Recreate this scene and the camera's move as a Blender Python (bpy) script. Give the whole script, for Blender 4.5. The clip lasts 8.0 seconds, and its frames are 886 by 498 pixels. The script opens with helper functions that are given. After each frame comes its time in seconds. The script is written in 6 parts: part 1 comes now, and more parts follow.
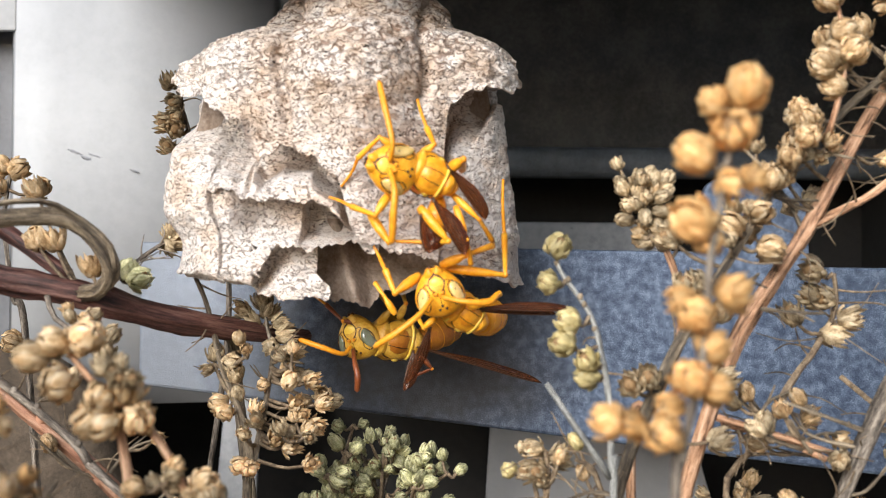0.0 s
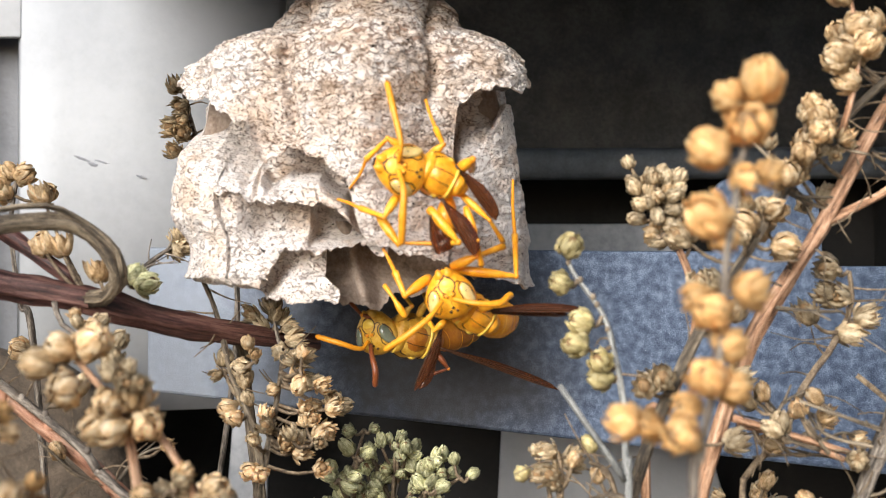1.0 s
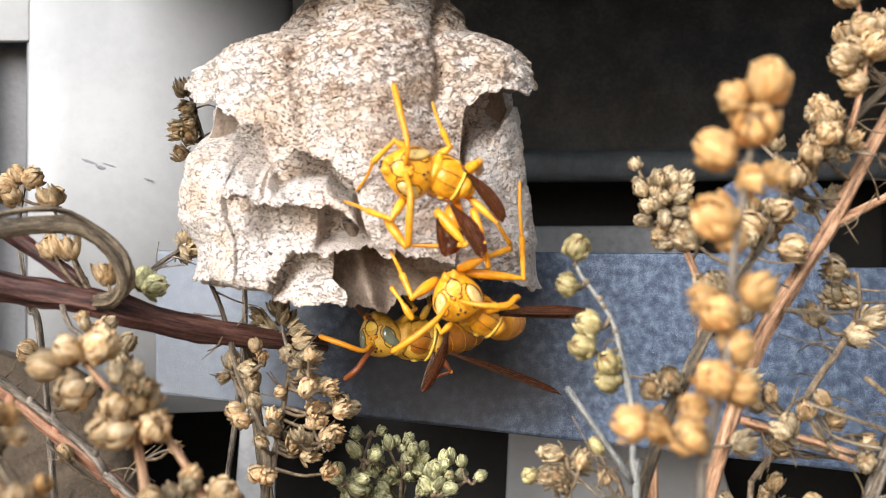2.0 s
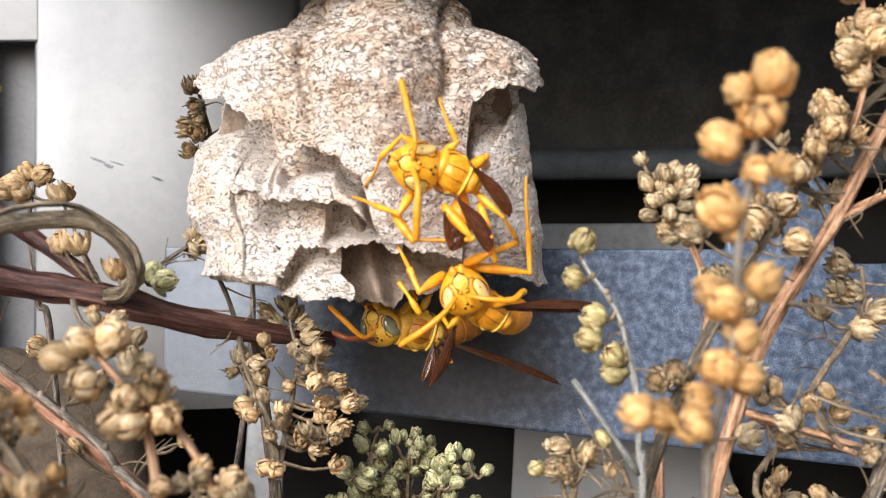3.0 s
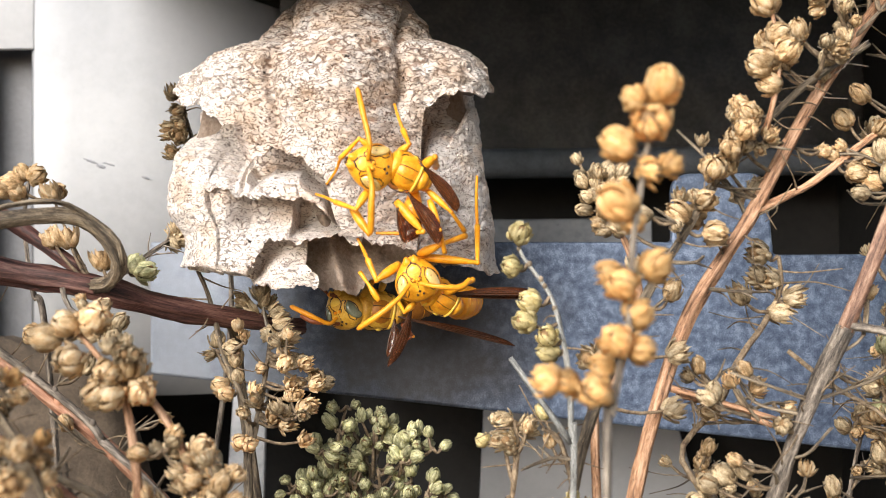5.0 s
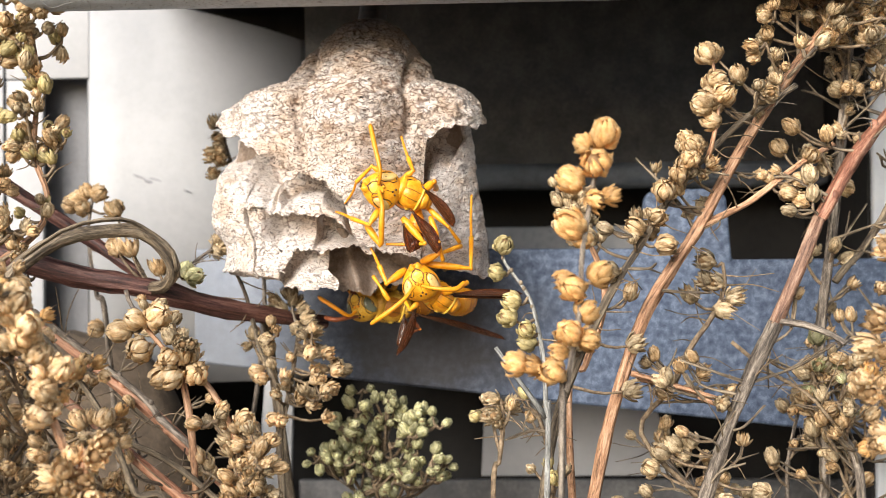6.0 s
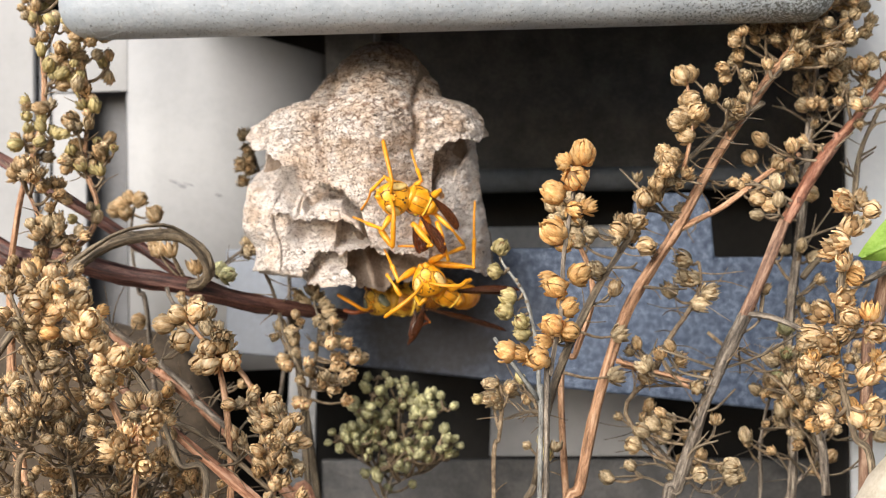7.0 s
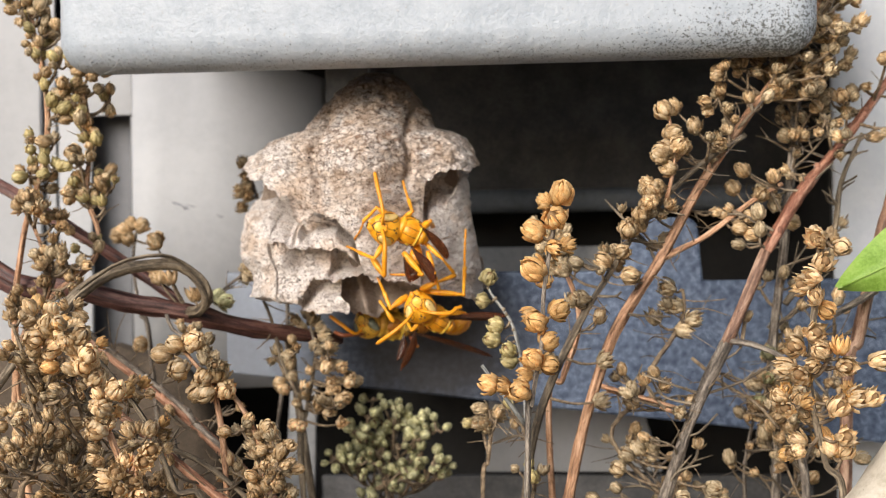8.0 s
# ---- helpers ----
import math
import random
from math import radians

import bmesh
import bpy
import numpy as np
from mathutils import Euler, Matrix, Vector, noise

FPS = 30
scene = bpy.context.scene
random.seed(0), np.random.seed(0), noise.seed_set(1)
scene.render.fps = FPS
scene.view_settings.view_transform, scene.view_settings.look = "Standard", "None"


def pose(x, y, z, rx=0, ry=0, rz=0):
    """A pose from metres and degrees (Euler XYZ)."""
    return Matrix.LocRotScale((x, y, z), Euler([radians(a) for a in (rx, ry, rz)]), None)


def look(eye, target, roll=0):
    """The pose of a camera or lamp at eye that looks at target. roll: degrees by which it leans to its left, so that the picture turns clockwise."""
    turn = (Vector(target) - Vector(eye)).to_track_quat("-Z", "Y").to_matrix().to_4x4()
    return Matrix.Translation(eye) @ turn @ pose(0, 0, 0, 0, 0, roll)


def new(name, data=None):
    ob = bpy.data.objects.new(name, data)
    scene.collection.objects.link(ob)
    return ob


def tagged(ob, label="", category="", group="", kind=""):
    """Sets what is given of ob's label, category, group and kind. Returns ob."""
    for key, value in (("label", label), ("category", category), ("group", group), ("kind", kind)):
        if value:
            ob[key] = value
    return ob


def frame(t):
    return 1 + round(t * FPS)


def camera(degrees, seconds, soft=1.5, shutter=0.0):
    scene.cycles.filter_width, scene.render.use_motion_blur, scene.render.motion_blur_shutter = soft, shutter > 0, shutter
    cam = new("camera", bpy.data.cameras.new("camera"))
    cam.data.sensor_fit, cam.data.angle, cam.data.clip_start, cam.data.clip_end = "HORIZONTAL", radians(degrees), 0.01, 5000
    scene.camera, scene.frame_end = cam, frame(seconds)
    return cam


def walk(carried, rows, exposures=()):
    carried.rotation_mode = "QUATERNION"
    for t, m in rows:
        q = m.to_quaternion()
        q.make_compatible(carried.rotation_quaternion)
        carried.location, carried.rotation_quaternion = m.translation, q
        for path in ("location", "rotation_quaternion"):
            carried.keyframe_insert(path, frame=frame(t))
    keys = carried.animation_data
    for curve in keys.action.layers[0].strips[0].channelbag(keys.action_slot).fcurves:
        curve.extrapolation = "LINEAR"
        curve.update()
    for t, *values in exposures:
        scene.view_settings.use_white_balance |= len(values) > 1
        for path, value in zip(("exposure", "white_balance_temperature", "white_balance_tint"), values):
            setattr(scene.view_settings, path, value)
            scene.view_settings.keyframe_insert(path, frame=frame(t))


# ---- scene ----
cam = camera(39.80, 8.0, soft=0.6)
cam.data.dof.use_dof = True
cam.data.dof.focus_distance = 0.174
cam.data.dof.aperture_fstop = 40.0
# seconds, eye, target, roll
PATH = [
    (0, (0.00043, 0.00070, 0.19958), (-0.00165, 0.20067, 0.20253), 0.47),
    (0.5, (0.00021, 0.00184, 0.19956), (-0.00301, 0.20178, 0.20323), 0.03),
    (1, (0.00015, 0.00223, 0.19909), (-0.00320, 0.20217, 0.20300), -0.11),
    (1.5, (0.00016, 0.00229, 0.19906), (-0.00362, 0.20221, 0.20301), -0.18),
    (2.8, (0.00032, 0.00132, 0.19846), (-0.00515, 0.20118, 0.20354), -0.20),
    (3, (-0.00008, 0.00106, 0.19808), (-0.00537, 0.20093, 0.20287), -0.25),
    (3.5, (0.00024, 0.00169, 0.19939), (-0.00497, 0.20156, 0.20438), -0.26),
    (4, (0.00045, 0.00106, 0.19947), (-0.00483, 0.20091, 0.20498), -0.32),
    (4.5, (0.00459, -0.00432, 0.19843), (-0.00127, 0.19552, 0.20402), -0.48),
    (4.7, (0.00507, -0.00690, 0.19683), (-0.00023, 0.19297, 0.20162), -0.48),
    (5.8, (0.01233, -0.03810, 0.19751), (0.00194, 0.16158, 0.20191), -0.39),
    (6, (0.01137, -0.04429, 0.19809), (0.00150, 0.15543, 0.20195), -0.55),
    (6.5, (0.01238, -0.05486, 0.19800), (0.00100, 0.14479, 0.20133), -0.55),
    (7, (0.01553, -0.06685, 0.19937), (0.00188, 0.13267, 0.20179), -0.72),
    (7.5, (0.02226, -0.07402, 0.20324), (0.00738, 0.12541, 0.20534), -0.84),
    (8, (0.02003, -0.07278, 0.20464), (0.00419, 0.12658, 0.20671), -0.82),
]
walk(cam, [(t, look(eye, target, roll)) for t, eye, target, roll in PATH],
     [(0.0, 0.72, 6200, 11), (1.5, 0.85, 6250, 11), (3.5, 0.78, 6300, 13), (4.5, 0.86, 6400, 12), (6.0, 0.90, 6600, 12), (6.6, 0.82, 6750, 12), (7.2, 0.50, 6600, 12), (8.0, 0.40, 6600, 13)])

# ---- world and sun ----
SUN_EL, SUN_AZ = 25.0, 25.0     # height of the sun; degrees to the left of straight behind the camera
world = bpy.data.worlds.new("sky")
scene.world = world
world.use_nodes = True
wn = world.node_tree.nodes
sky = wn.new("ShaderNodeTexSky")
sky.sky_type = "NISHITA"
sky.sun_disc = False
sky.sun_elevation = radians(SUN_EL)
sky.sun_rotation = radians(180 + SUN_AZ)
sky.dust_density = 2.0
wn["Background"].inputs["Strength"].default_value = 0.085
world.node_tree.links.new(sky.outputs[0], wn["Background"].inputs["Color"])
sun = new("sun", bpy.data.lights.new("sun", "SUN"))
sun.data.energy, sun.data.angle, sun.data.color = 3.0, radians(38.0), (1.0, 0.98, 0.94)
sun_way = Vector((-math.sin(radians(SUN_AZ)) * math.cos(radians(SUN_EL)), -math.cos(radians(SUN_AZ)) * math.cos(radians(SUN_EL)), math.sin(radians(SUN_EL))))
sun.matrix_basis = look(sun_way * 3, (0, 0, 0))


# ---- materials ----
def surf(name, colours, scale, rough=0.6, bump=0.2, stretch=(1, 1, 1), metal=0.0, spots=None, vary=0.0, island=0.0, gloss=0.5, thin=0.0, clear=0.0, grain=0.4, along=False):
    """A procedural surface: colours blended by coarse and fine noise, relief, spots (colour, scale, share), variation from piece to piece."""
    m = bpy.data.materials.new(name)
    m.use_nodes = True
    nt = m.node_tree
    n, link = nt.nodes, nt.links.new
    bsdf = n["Principled BSDF"]
    coord = n.new("ShaderNodeTexCoord")
    info = n.new("ShaderNodeObjectInfo")
    shift = n.new("ShaderNodeVectorMath")
    shift.operation = "MULTIPLY_ADD"
    link(info.outputs["Random"], shift.inputs[0])
    shift.inputs[1].default_value = (0.37, 0.61, 0.23)
    link(coord.outputs["UV" if along else "Object"], shift.inputs[2])
    mapping = n.new("ShaderNodeMapping")
    mapping.inputs["Scale"].default_value = stretch
    link(shift.outputs[0], mapping.inputs["Vector"])

    def noise_node(s, detail=4.0, roughness=0.6, distortion=0.0):
        t = n.new("ShaderNodeTexNoise")
        t.inputs["Scale"].default_value = s
        t.inputs["Detail"].default_value = detail
        t.inputs["Roughness"].default_value = roughness
        t.inputs["Distortion"].default_value = distortion
        link(mapping.outputs[0], t.inputs["Vector"])
        return t

    coarse, fine = noise_node(scale), noise_node(scale * 7, 3.0, 0.7)
    both = n.new("ShaderNodeMix")
    both.inputs[0].default_value = grain
    link(coarse.outputs[0], both.inputs[2])
    link(fine.outputs[0], both.inputs[3])
    ramp = n.new("ShaderNodeValToRGB")
    e = ramp.color_ramp.elements
    while len(e) < len(colours):
        e.new(0.5)
    for k, c in enumerate(colours):
        e[k].position = 0.39 + 0.22 * k / max(1, len(colours) - 1)
        e[k].color = (*c, 1)
    link(both.outputs[0], ramp.inputs[0])
    colour = ramp.outputs[0]
    if spots:
        sp = noise_node(spots[1], 3.0, 0.65)
        cut = n.new("ShaderNodeMapRange")
        cut.inputs[1].default_value = 0.5 + 0.25 * (1 - spots[2])
        cut.inputs[2].default_value = cut.inputs[1].default_value + 0.05
        link(sp.outputs[0], cut.inputs[0])
        mix = n.new("ShaderNodeMix")
        mix.data_type = "RGBA"
        link(cut.outputs[0], mix.inputs[0])
        link(colour, mix.inputs[6])
        mix.inputs[7].default_value = (*spots[0], 1)
        colour = mix.outputs[2]
    if vary or island:
        hsv = n.new("ShaderNodeHueSaturation")
        value = None
        for source, amount in ((info.outputs["Random"], vary), (n.new("ShaderNodeNewGeometry").outputs["Random Per Island"], island)):
            if amount:
                mr = n.new("ShaderNodeMapRange")
                mr.inputs[3].default_value, mr.inputs[4].default_value = 1 - amount, 1 + amount
                link(source, mr.inputs[0])
                if value is None:
                    value = mr.outputs[0]
                else:
                    mu = n.new("ShaderNodeMath")
                    mu.operation = "MULTIPLY"
                    link(value, mu.inputs[0])
                    link(mr.outputs[0], mu.inputs[1])
                    value = mu.outputs[0]
        link(value, hsv.inputs["Value"])
        link(colour, hsv.inputs["Color"])
        colour = hsv.outputs[0]
    link(colour, bsdf.inputs["Base Color"])
    bsdf.inputs["Roughness"].default_value = rough
    bsdf.inputs["Metallic"].default_value = metal
    bsdf.inputs["Specular IOR Level"].default_value = gloss
    bsdf.inputs["Coat Weight"].default_value = clear
    bsdf.inputs["Coat Roughness"].default_value = 0.15
    if bump:
        b = n.new("ShaderNodeBump")
        b.inputs["Strength"].default_value = min(1.0, bump)
        b.inputs["Distance"].default_value = 0.35 / scale
        link(both.outputs[0], b.inputs["Height"])
        link(b.outputs[0], bsdf.inputs["Normal"])
    if thin:
        tr = n.new("ShaderNodeBsdfTranslucent")
        link(colour, tr.inputs["Color"])
        mx = n.new("ShaderNodeMixShader")
        mx.inputs[0].default_value = thin
        link(bsdf.outputs[0], mx.inputs[1])
        link(tr.outputs[0], mx.inputs[2])
        link(mx.outputs[0], n["Material Output"].inputs["Surface"])
    return m


def paper_material():
    """Wasp paper: chewed wood fibre in pale and tan bands with dark short strands and tiny holes."""
    m = bpy.data.materials.new("nest_paper")
    m.use_nodes = True
    nt = m.node_tree
    n, link = nt.nodes, nt.links.new
    bsdf = n["Principled BSDF"]
    coord = n.new("ShaderNodeTexCoord")

    def tex(scale, stretch, detail, rough, distortion=0.0):
        mp = n.new("ShaderNodeMapping")
        mp.inputs["Scale"].default_value = stretch
        link(coord.outputs["Object"], mp.inputs["Vector"])
        t = n.new("ShaderNodeTexNoise")
        for key, v in (("Scale", scale), ("Detail", detail), ("Roughness", rough), ("Distortion", distortion)):
            t.inputs[key].default_value = v
        link(mp.outputs[0], t.inputs["Vector"])
        return t.outputs[0]

    def ramp(source, *stops):
        r = n.new("ShaderNodeValToRGB")
        e = r.color_ramp.elements
        while len(e) < len(stops):
            e.new(0.5)
        for k, (p, c) in enumerate(stops):
            e[k].position, e[k].color = p, (*c, 1)
        link(source, r.inputs[0])
        return r.outputs[0]

    def mix(fac, a, b, mode="MIX"):
        x = n.new("ShaderNodeMix")
        x.data_type, x.blend_type = "RGBA", mode
        if isinstance(fac, float):
            x.inputs[0].default_value = fac
        else:
            link(fac, x.inputs[0])
        for slot, v in ((6, a), (7, b)):
            if isinstance(v, tuple):
                x.inputs[slot].default_value = (*v, 1)
            else:
                link(v, x.inputs[slot])
        return x.outputs[2]

    def maths(op, a, b):
        x = n.new("ShaderNodeMath")
        x.operation = op
        for k, v in enumerate((a, b)):
            if isinstance(v, (int, float)):
                x.inputs[k].default_value = v
            else:
                link(v, x.inputs[k])
        return x.outputs[0]

    sep = n.new("ShaderNodeSeparateXYZ")
    link(coord.outputs["Object"], sep.inputs[0])

    def span(source, x0, x1):
        r = n.new("ShaderNodeMapRange")
        r.inputs[1].default_value, r.inputs[2].default_value = x0, x1
        link(source, r.inputs[0])
        return r.outputs[0]

    # the older middle cells are tan, the newer ones white
    patches = tex(190, (1, 1, 1.3), 3, 0.6)
    middle = maths("ABSOLUTE", maths("SUBTRACT", sep.outputs[0], 0.003), 0.0)
    old = maths("MULTIPLY", span(sep.outputs[2], 0.013, 0.022), span(middle, 0.017, 0.009))
    tone = maths("SUBTRACT", maths("ADD", patches, 0.11), maths("MULTIPLY", old, 0.14))
    base = ramp(tone, (0.35, (0.69, 0.535, 0.41)), (0.45, (0.79, 0.655, 0.54)), (0.53, (0.89, 0.775, 0.675)), (0.62, (0.95, 0.875, 0.805)))
    # short bent strands of wood fibre
    bend = n.new("ShaderNodeTexNoise")
    bend.inputs["Scale"].default_value, bend.inputs["Detail"].default_value = 700, 1.0
    link(coord.outputs["Object"], bend.inputs["Vector"])
    off = n.new("ShaderNodeVectorMath")
    off.operation = "MULTIPLY_ADD"
    link(bend.outputs["Color"], off.inputs[0])
    off.inputs[1].default_value = (0.0010, 0.0010, 0.0018)
    link(coord.outputs["Object"], off.inputs[2])

    def strands(scale, stretch, turn, wide):
        mp = n.new("ShaderNodeMapping")
        mp.inputs["Scale"].default_value, mp.inputs["Rotation"].default_value = stretch, (0, turn, 0)
        link(off.outputs[0], mp.inputs["Vector"])
        t = n.new("ShaderNodeTexNoise")
        t.inputs["Scale"].default_value, t.inputs["Detail"].default_value = scale, 0.5
        link(mp.outputs[0], t.inputs["Vector"])
        return span(maths("ABSOLUTE", maths("SUBTRACT", t.outputs[0], 0.5), 0.0), wide, wide * 0.35)

    broken = ramp(tex(3000, (1, 1, 1.5), 2, 0.6), (0.45, (0, 0, 0)), (0.52, (1, 1, 1)))
    flat_ones = maths("MULTIPLY", strands(2300, (0.38, 0.35, 1.0), 0.12, 0.042), broken)
    steep_ones = maths("MULTIPLY", strands(2100, (0.45, 0.45, 1.0), 0.8, 0.038), maths("SUBTRACT", 1.0, broken))
    line = maths("MAXIMUM", flat_ones, steep_ones)
    folds = maths("MULTIPLY", strands(850, (0.45, 0.45, 1.0), 0.35, 0.034), span(maths("ADD", sep.outputs[2], maths("MULTIPLY", patches, 0.012)), 0.026, 0.038))
    line = maths("MAXIMUM", line, maths("MULTIPLY", folds, 0.95))
    col = mix(maths("MULTIPLY", line, maths("ADD", 0.66, maths("MULTIPLY", old, 0.18))), base, (0.20, 0.10, 0.056))
    hole = ramp(tex(1500, (0.8, 0.8, 1.4), 1, 0.5), (0.245, (1, 1, 1)), (0.275, (0, 0, 0)))
    col = mix(maths("MULTIPLY", hole, 0.9), col, (0.03, 0.022, 0.018))
    # the old crown, dark brown towards its top where it hangs from its stalk
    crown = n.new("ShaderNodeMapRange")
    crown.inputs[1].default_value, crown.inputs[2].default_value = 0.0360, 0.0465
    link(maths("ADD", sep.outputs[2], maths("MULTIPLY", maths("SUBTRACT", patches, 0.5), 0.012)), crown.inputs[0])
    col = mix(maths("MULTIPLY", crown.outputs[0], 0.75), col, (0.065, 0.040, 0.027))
    link(col, bsdf.inputs["Base Color"])
    bsdf.inputs["Roughness"].default_value = 0.9
    bsdf.inputs["Specular IOR Level"].default_value = 0.15
    height = maths("ADD", maths("MULTIPLY", line, -0.5), tex(420, (1, 1, 1.6), 4, 0.65, 0.4))
    height = maths("SUBTRACT", height, maths("MULTIPLY", hole, 0.7))
    b = n.new("ShaderNodeBump")
    b.inputs["Strength"].default_value, b.inputs["Distance"].default_value = 1.0, 0.0006
    link(height, b.inputs["Height"])
    link(b.outputs[0], bsdf.inputs["Normal"])
    tr = n.new("ShaderNodeBsdfTranslucent")
    link(col, tr.inputs["Color"])
    mx = n.new("ShaderNodeMixShader")
    mx.inputs[0].default_value = 0.26
    link(bsdf.outputs[0], mx.inputs[1])
    link(tr.outputs[0], mx.inputs[2])
    link(mx.outputs[0], n["Material Output"].inputs["Surface"])
    return m


def wing_material():
    """Smoky red-brown wing skin that lets some light through."""
    m = surf("wing_membrane", [(0.055, 0.018, 0.008), (0.13, 0.042, 0.014)], 900, 0.22, 0.15, gloss=0.6)
    n, link = m.node_tree.nodes, m.node_tree.links.new
    clear = n.new("ShaderNodeBsdfTransparent")
    clear.inputs["Color"].default_value = (0.75, 0.45, 0.25, 1)
    mx = n.new("ShaderNodeMixShader")
    mx.inputs[0].default_value = 0.45
    link(n["Principled BSDF"].outputs[0], mx.inputs[1])
    link(clear.outputs[0], mx.inputs[2])
    link(mx.outputs[0], n["Material Output"].inputs["Surface"])
    return m


WHITE = surf("white_paint", [(0.37, 0.378, 0.388), (0.40, 0.408, 0.418), (0.42, 0.428, 0.438)], 60, 0.6, 0.03, spots=((0.40, 0.40, 0.40), 55, 0.08))
BEAM = surf("weathered_white_paint", [(0.36, 0.405, 0.45), (0.42, 0.465, 0.51), (0.46, 0.505, 0.545)], 140, 0.5, 0.25, spots=((0.40, 0.41, 0.42), 900, 0.30))
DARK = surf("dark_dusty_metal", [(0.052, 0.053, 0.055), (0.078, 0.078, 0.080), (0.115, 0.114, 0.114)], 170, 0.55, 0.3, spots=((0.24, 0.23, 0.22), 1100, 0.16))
# near-black colour that holds the deep shade inside the recess
BLACK = surf("recess_shade_black", [(0.013, 0.012, 0.011), (0.024, 0.022, 0.020)], 80, 0.8, 0.1)
GALV = surf("galvanised_steel", [(0.043, 0.064, 0.110), (0.098, 0.134, 0.206), (0.215, 0.272, 0.375)], 700, 0.48, 0.35, metal=0.30, grain=0.45, spots=((0.30, 0.36, 0.45), 1500, 0.20))
PALE = surf("pale_grey_paint", [(0.70, 0.74, 0.78), (0.78, 0.81, 0.84)], 90, 0.5, 0.1, spots=((0.40, 0.40, 0.40), 600, 0.12))
DIRT = surf("grey_dirt", [(0.17, 0.175, 0.19), (0.24, 0.245, 0.26)], 900, 0.7, 0.1)
RIDGE = surf("dull_blue_grey_metal", [(0.10, 0.115, 0.135), (0.17, 0.19, 0.215)], 300, 0.5, 0.3, spots=((0.06, 0.06, 0.07), 500, 0.2))
SLOT = surf("dim_grey_metal", [(0.15, 0.153, 0.163), (0.19, 0.194, 0.205)], 120, 0.6, 0.2)
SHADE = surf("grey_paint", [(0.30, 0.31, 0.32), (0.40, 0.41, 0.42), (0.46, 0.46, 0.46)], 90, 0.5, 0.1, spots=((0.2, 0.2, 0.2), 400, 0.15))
# tan stone darkened to brown, the plants' shade included in its colour
STONE_SHADED = surf("shaded_stone", [(0.060, 0.044, 0.030), (0.09, 0.067, 0.046), (0.13, 0.098, 0.068)], 260, 0.9, 0.4, spots=((0.08, 0.06, 0.05), 700, 0.15))
ASH = surf("ash_grey_twig", [(0.06, 0.06, 0.055), (0.22, 0.22, 0.205), (0.44, 0.44, 0.41)], 1700, 0.7, 0.8, stretch=(1, 0.12, 1), spots=((0.05, 0.045, 0.04), 700, 0.2), along=True)
SOIL = surf("dry_soil", [(0.06, 0.045, 0.03), (0.13, 0.10, 0.07), (0.18, 0.14, 0.10)], 120, 0.95, 0.8)
PAPER = paper_material()
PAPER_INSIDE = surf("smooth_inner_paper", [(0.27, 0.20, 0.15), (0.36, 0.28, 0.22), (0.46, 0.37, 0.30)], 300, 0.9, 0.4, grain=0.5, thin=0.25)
STALK = surf("dark_nest_stalk", [(0.02, 0.013, 0.01), (0.05, 0.032, 0.022)], 1500, 0.6, 0.5)
YELLOW = surf("wasp_yellow", [(0.75, 0.27, 0.006), (0.88, 0.38, 0.014), (0.94, 0.48, 0.036)], 700, 0.34, 0.25, gloss=0.5)
LEMON = surf("wasp_pale_yellow", [(0.80, 0.52, 0.06), (0.88, 0.62, 0.10)], 600, 0.3, 0.1, gloss=0.5)
ORANGE = surf("wasp_orange", [(0.70, 0.22, 0.008), (0.86, 0.34, 0.014), (0.90, 0.42, 0.03)], 500, 0.34, 0.15, gloss=0.5)
# the wasp yellow and orange again, muted for the shade below the nest
SHADED_YELLOW = surf("wasp_shaded_yellow", [(0.52, 0.25, 0.016), (0.64, 0.36, 0.04), (0.72, 0.45, 0.085)], 500, 0.42, 0.3)
SHADED_ORANGE = surf("wasp_shaded_orange", [(0.36, 0.11, 0.006), (0.48, 0.19, 0.015)], 500, 0.45, 0.3)
WINE = surf("dark_red_limb", [(0.14, 0.032, 0.010), (0.26, 0.075, 0.020)], 1200, 0.4, 0.2)
FEELER = surf("antenna_orange", [(0.74, 0.25, 0.008), (0.82, 0.36, 0.015)], 1500, 0.4, 0.2)
EYE = surf("wasp_eye", [(0.68, 0.45, 0.12), (0.82, 0.60, 0.24)], 900, 0.18, 0.0, gloss=0.7)
EYE_GREY = surf("wasp_eye_grey", [(0.13, 0.15, 0.10), (0.21, 0.22, 0.15)], 900, 0.16, 0.0, gloss=0.7)
SEAM = surf("dark_brown_seam", [(0.035, 0.012, 0.004), (0.08, 0.03, 0.01)], 900, 0.4, 0.0)
WING = wing_material()
BRACT = surf("dry_straw_bract", [(0.28, 0.16, 0.065), (0.64, 0.44, 0.225), (0.86, 0.70, 0.47)], 1700, 0.65, 0.35, stretch=(1, 1, 0.35), vary=0.24, island=0.36, thin=0.25)
BRACT_GREY = surf("dry_grey_bract", [(0.21, 0.14, 0.07), (0.51, 0.39, 0.23), (0.76, 0.64, 0.44)], 1700, 0.7, 0.35, stretch=(1, 1, 0.35), vary=0.28, island=0.36, thin=0.22)
BRACT_GREEN = surf("greenish_bract", [(0.25, 0.245, 0.105), (0.49, 0.475, 0.255), (0.78, 0.74, 0.48)], 1700, 0.65, 0.35, stretch=(1, 1, 0.35), vary=0.34, island=0.40, thin=0.25)
BRACT_PALE = surf("pale_straw_bract", [(0.54, 0.33, 0.145), (0.80, 0.585, 0.325), (0.93, 0.78, 0.545)], 1700, 0.6, 0.3, stretch=(1, 1, 0.35), vary=0.2, island=0.36, thin=0.28)
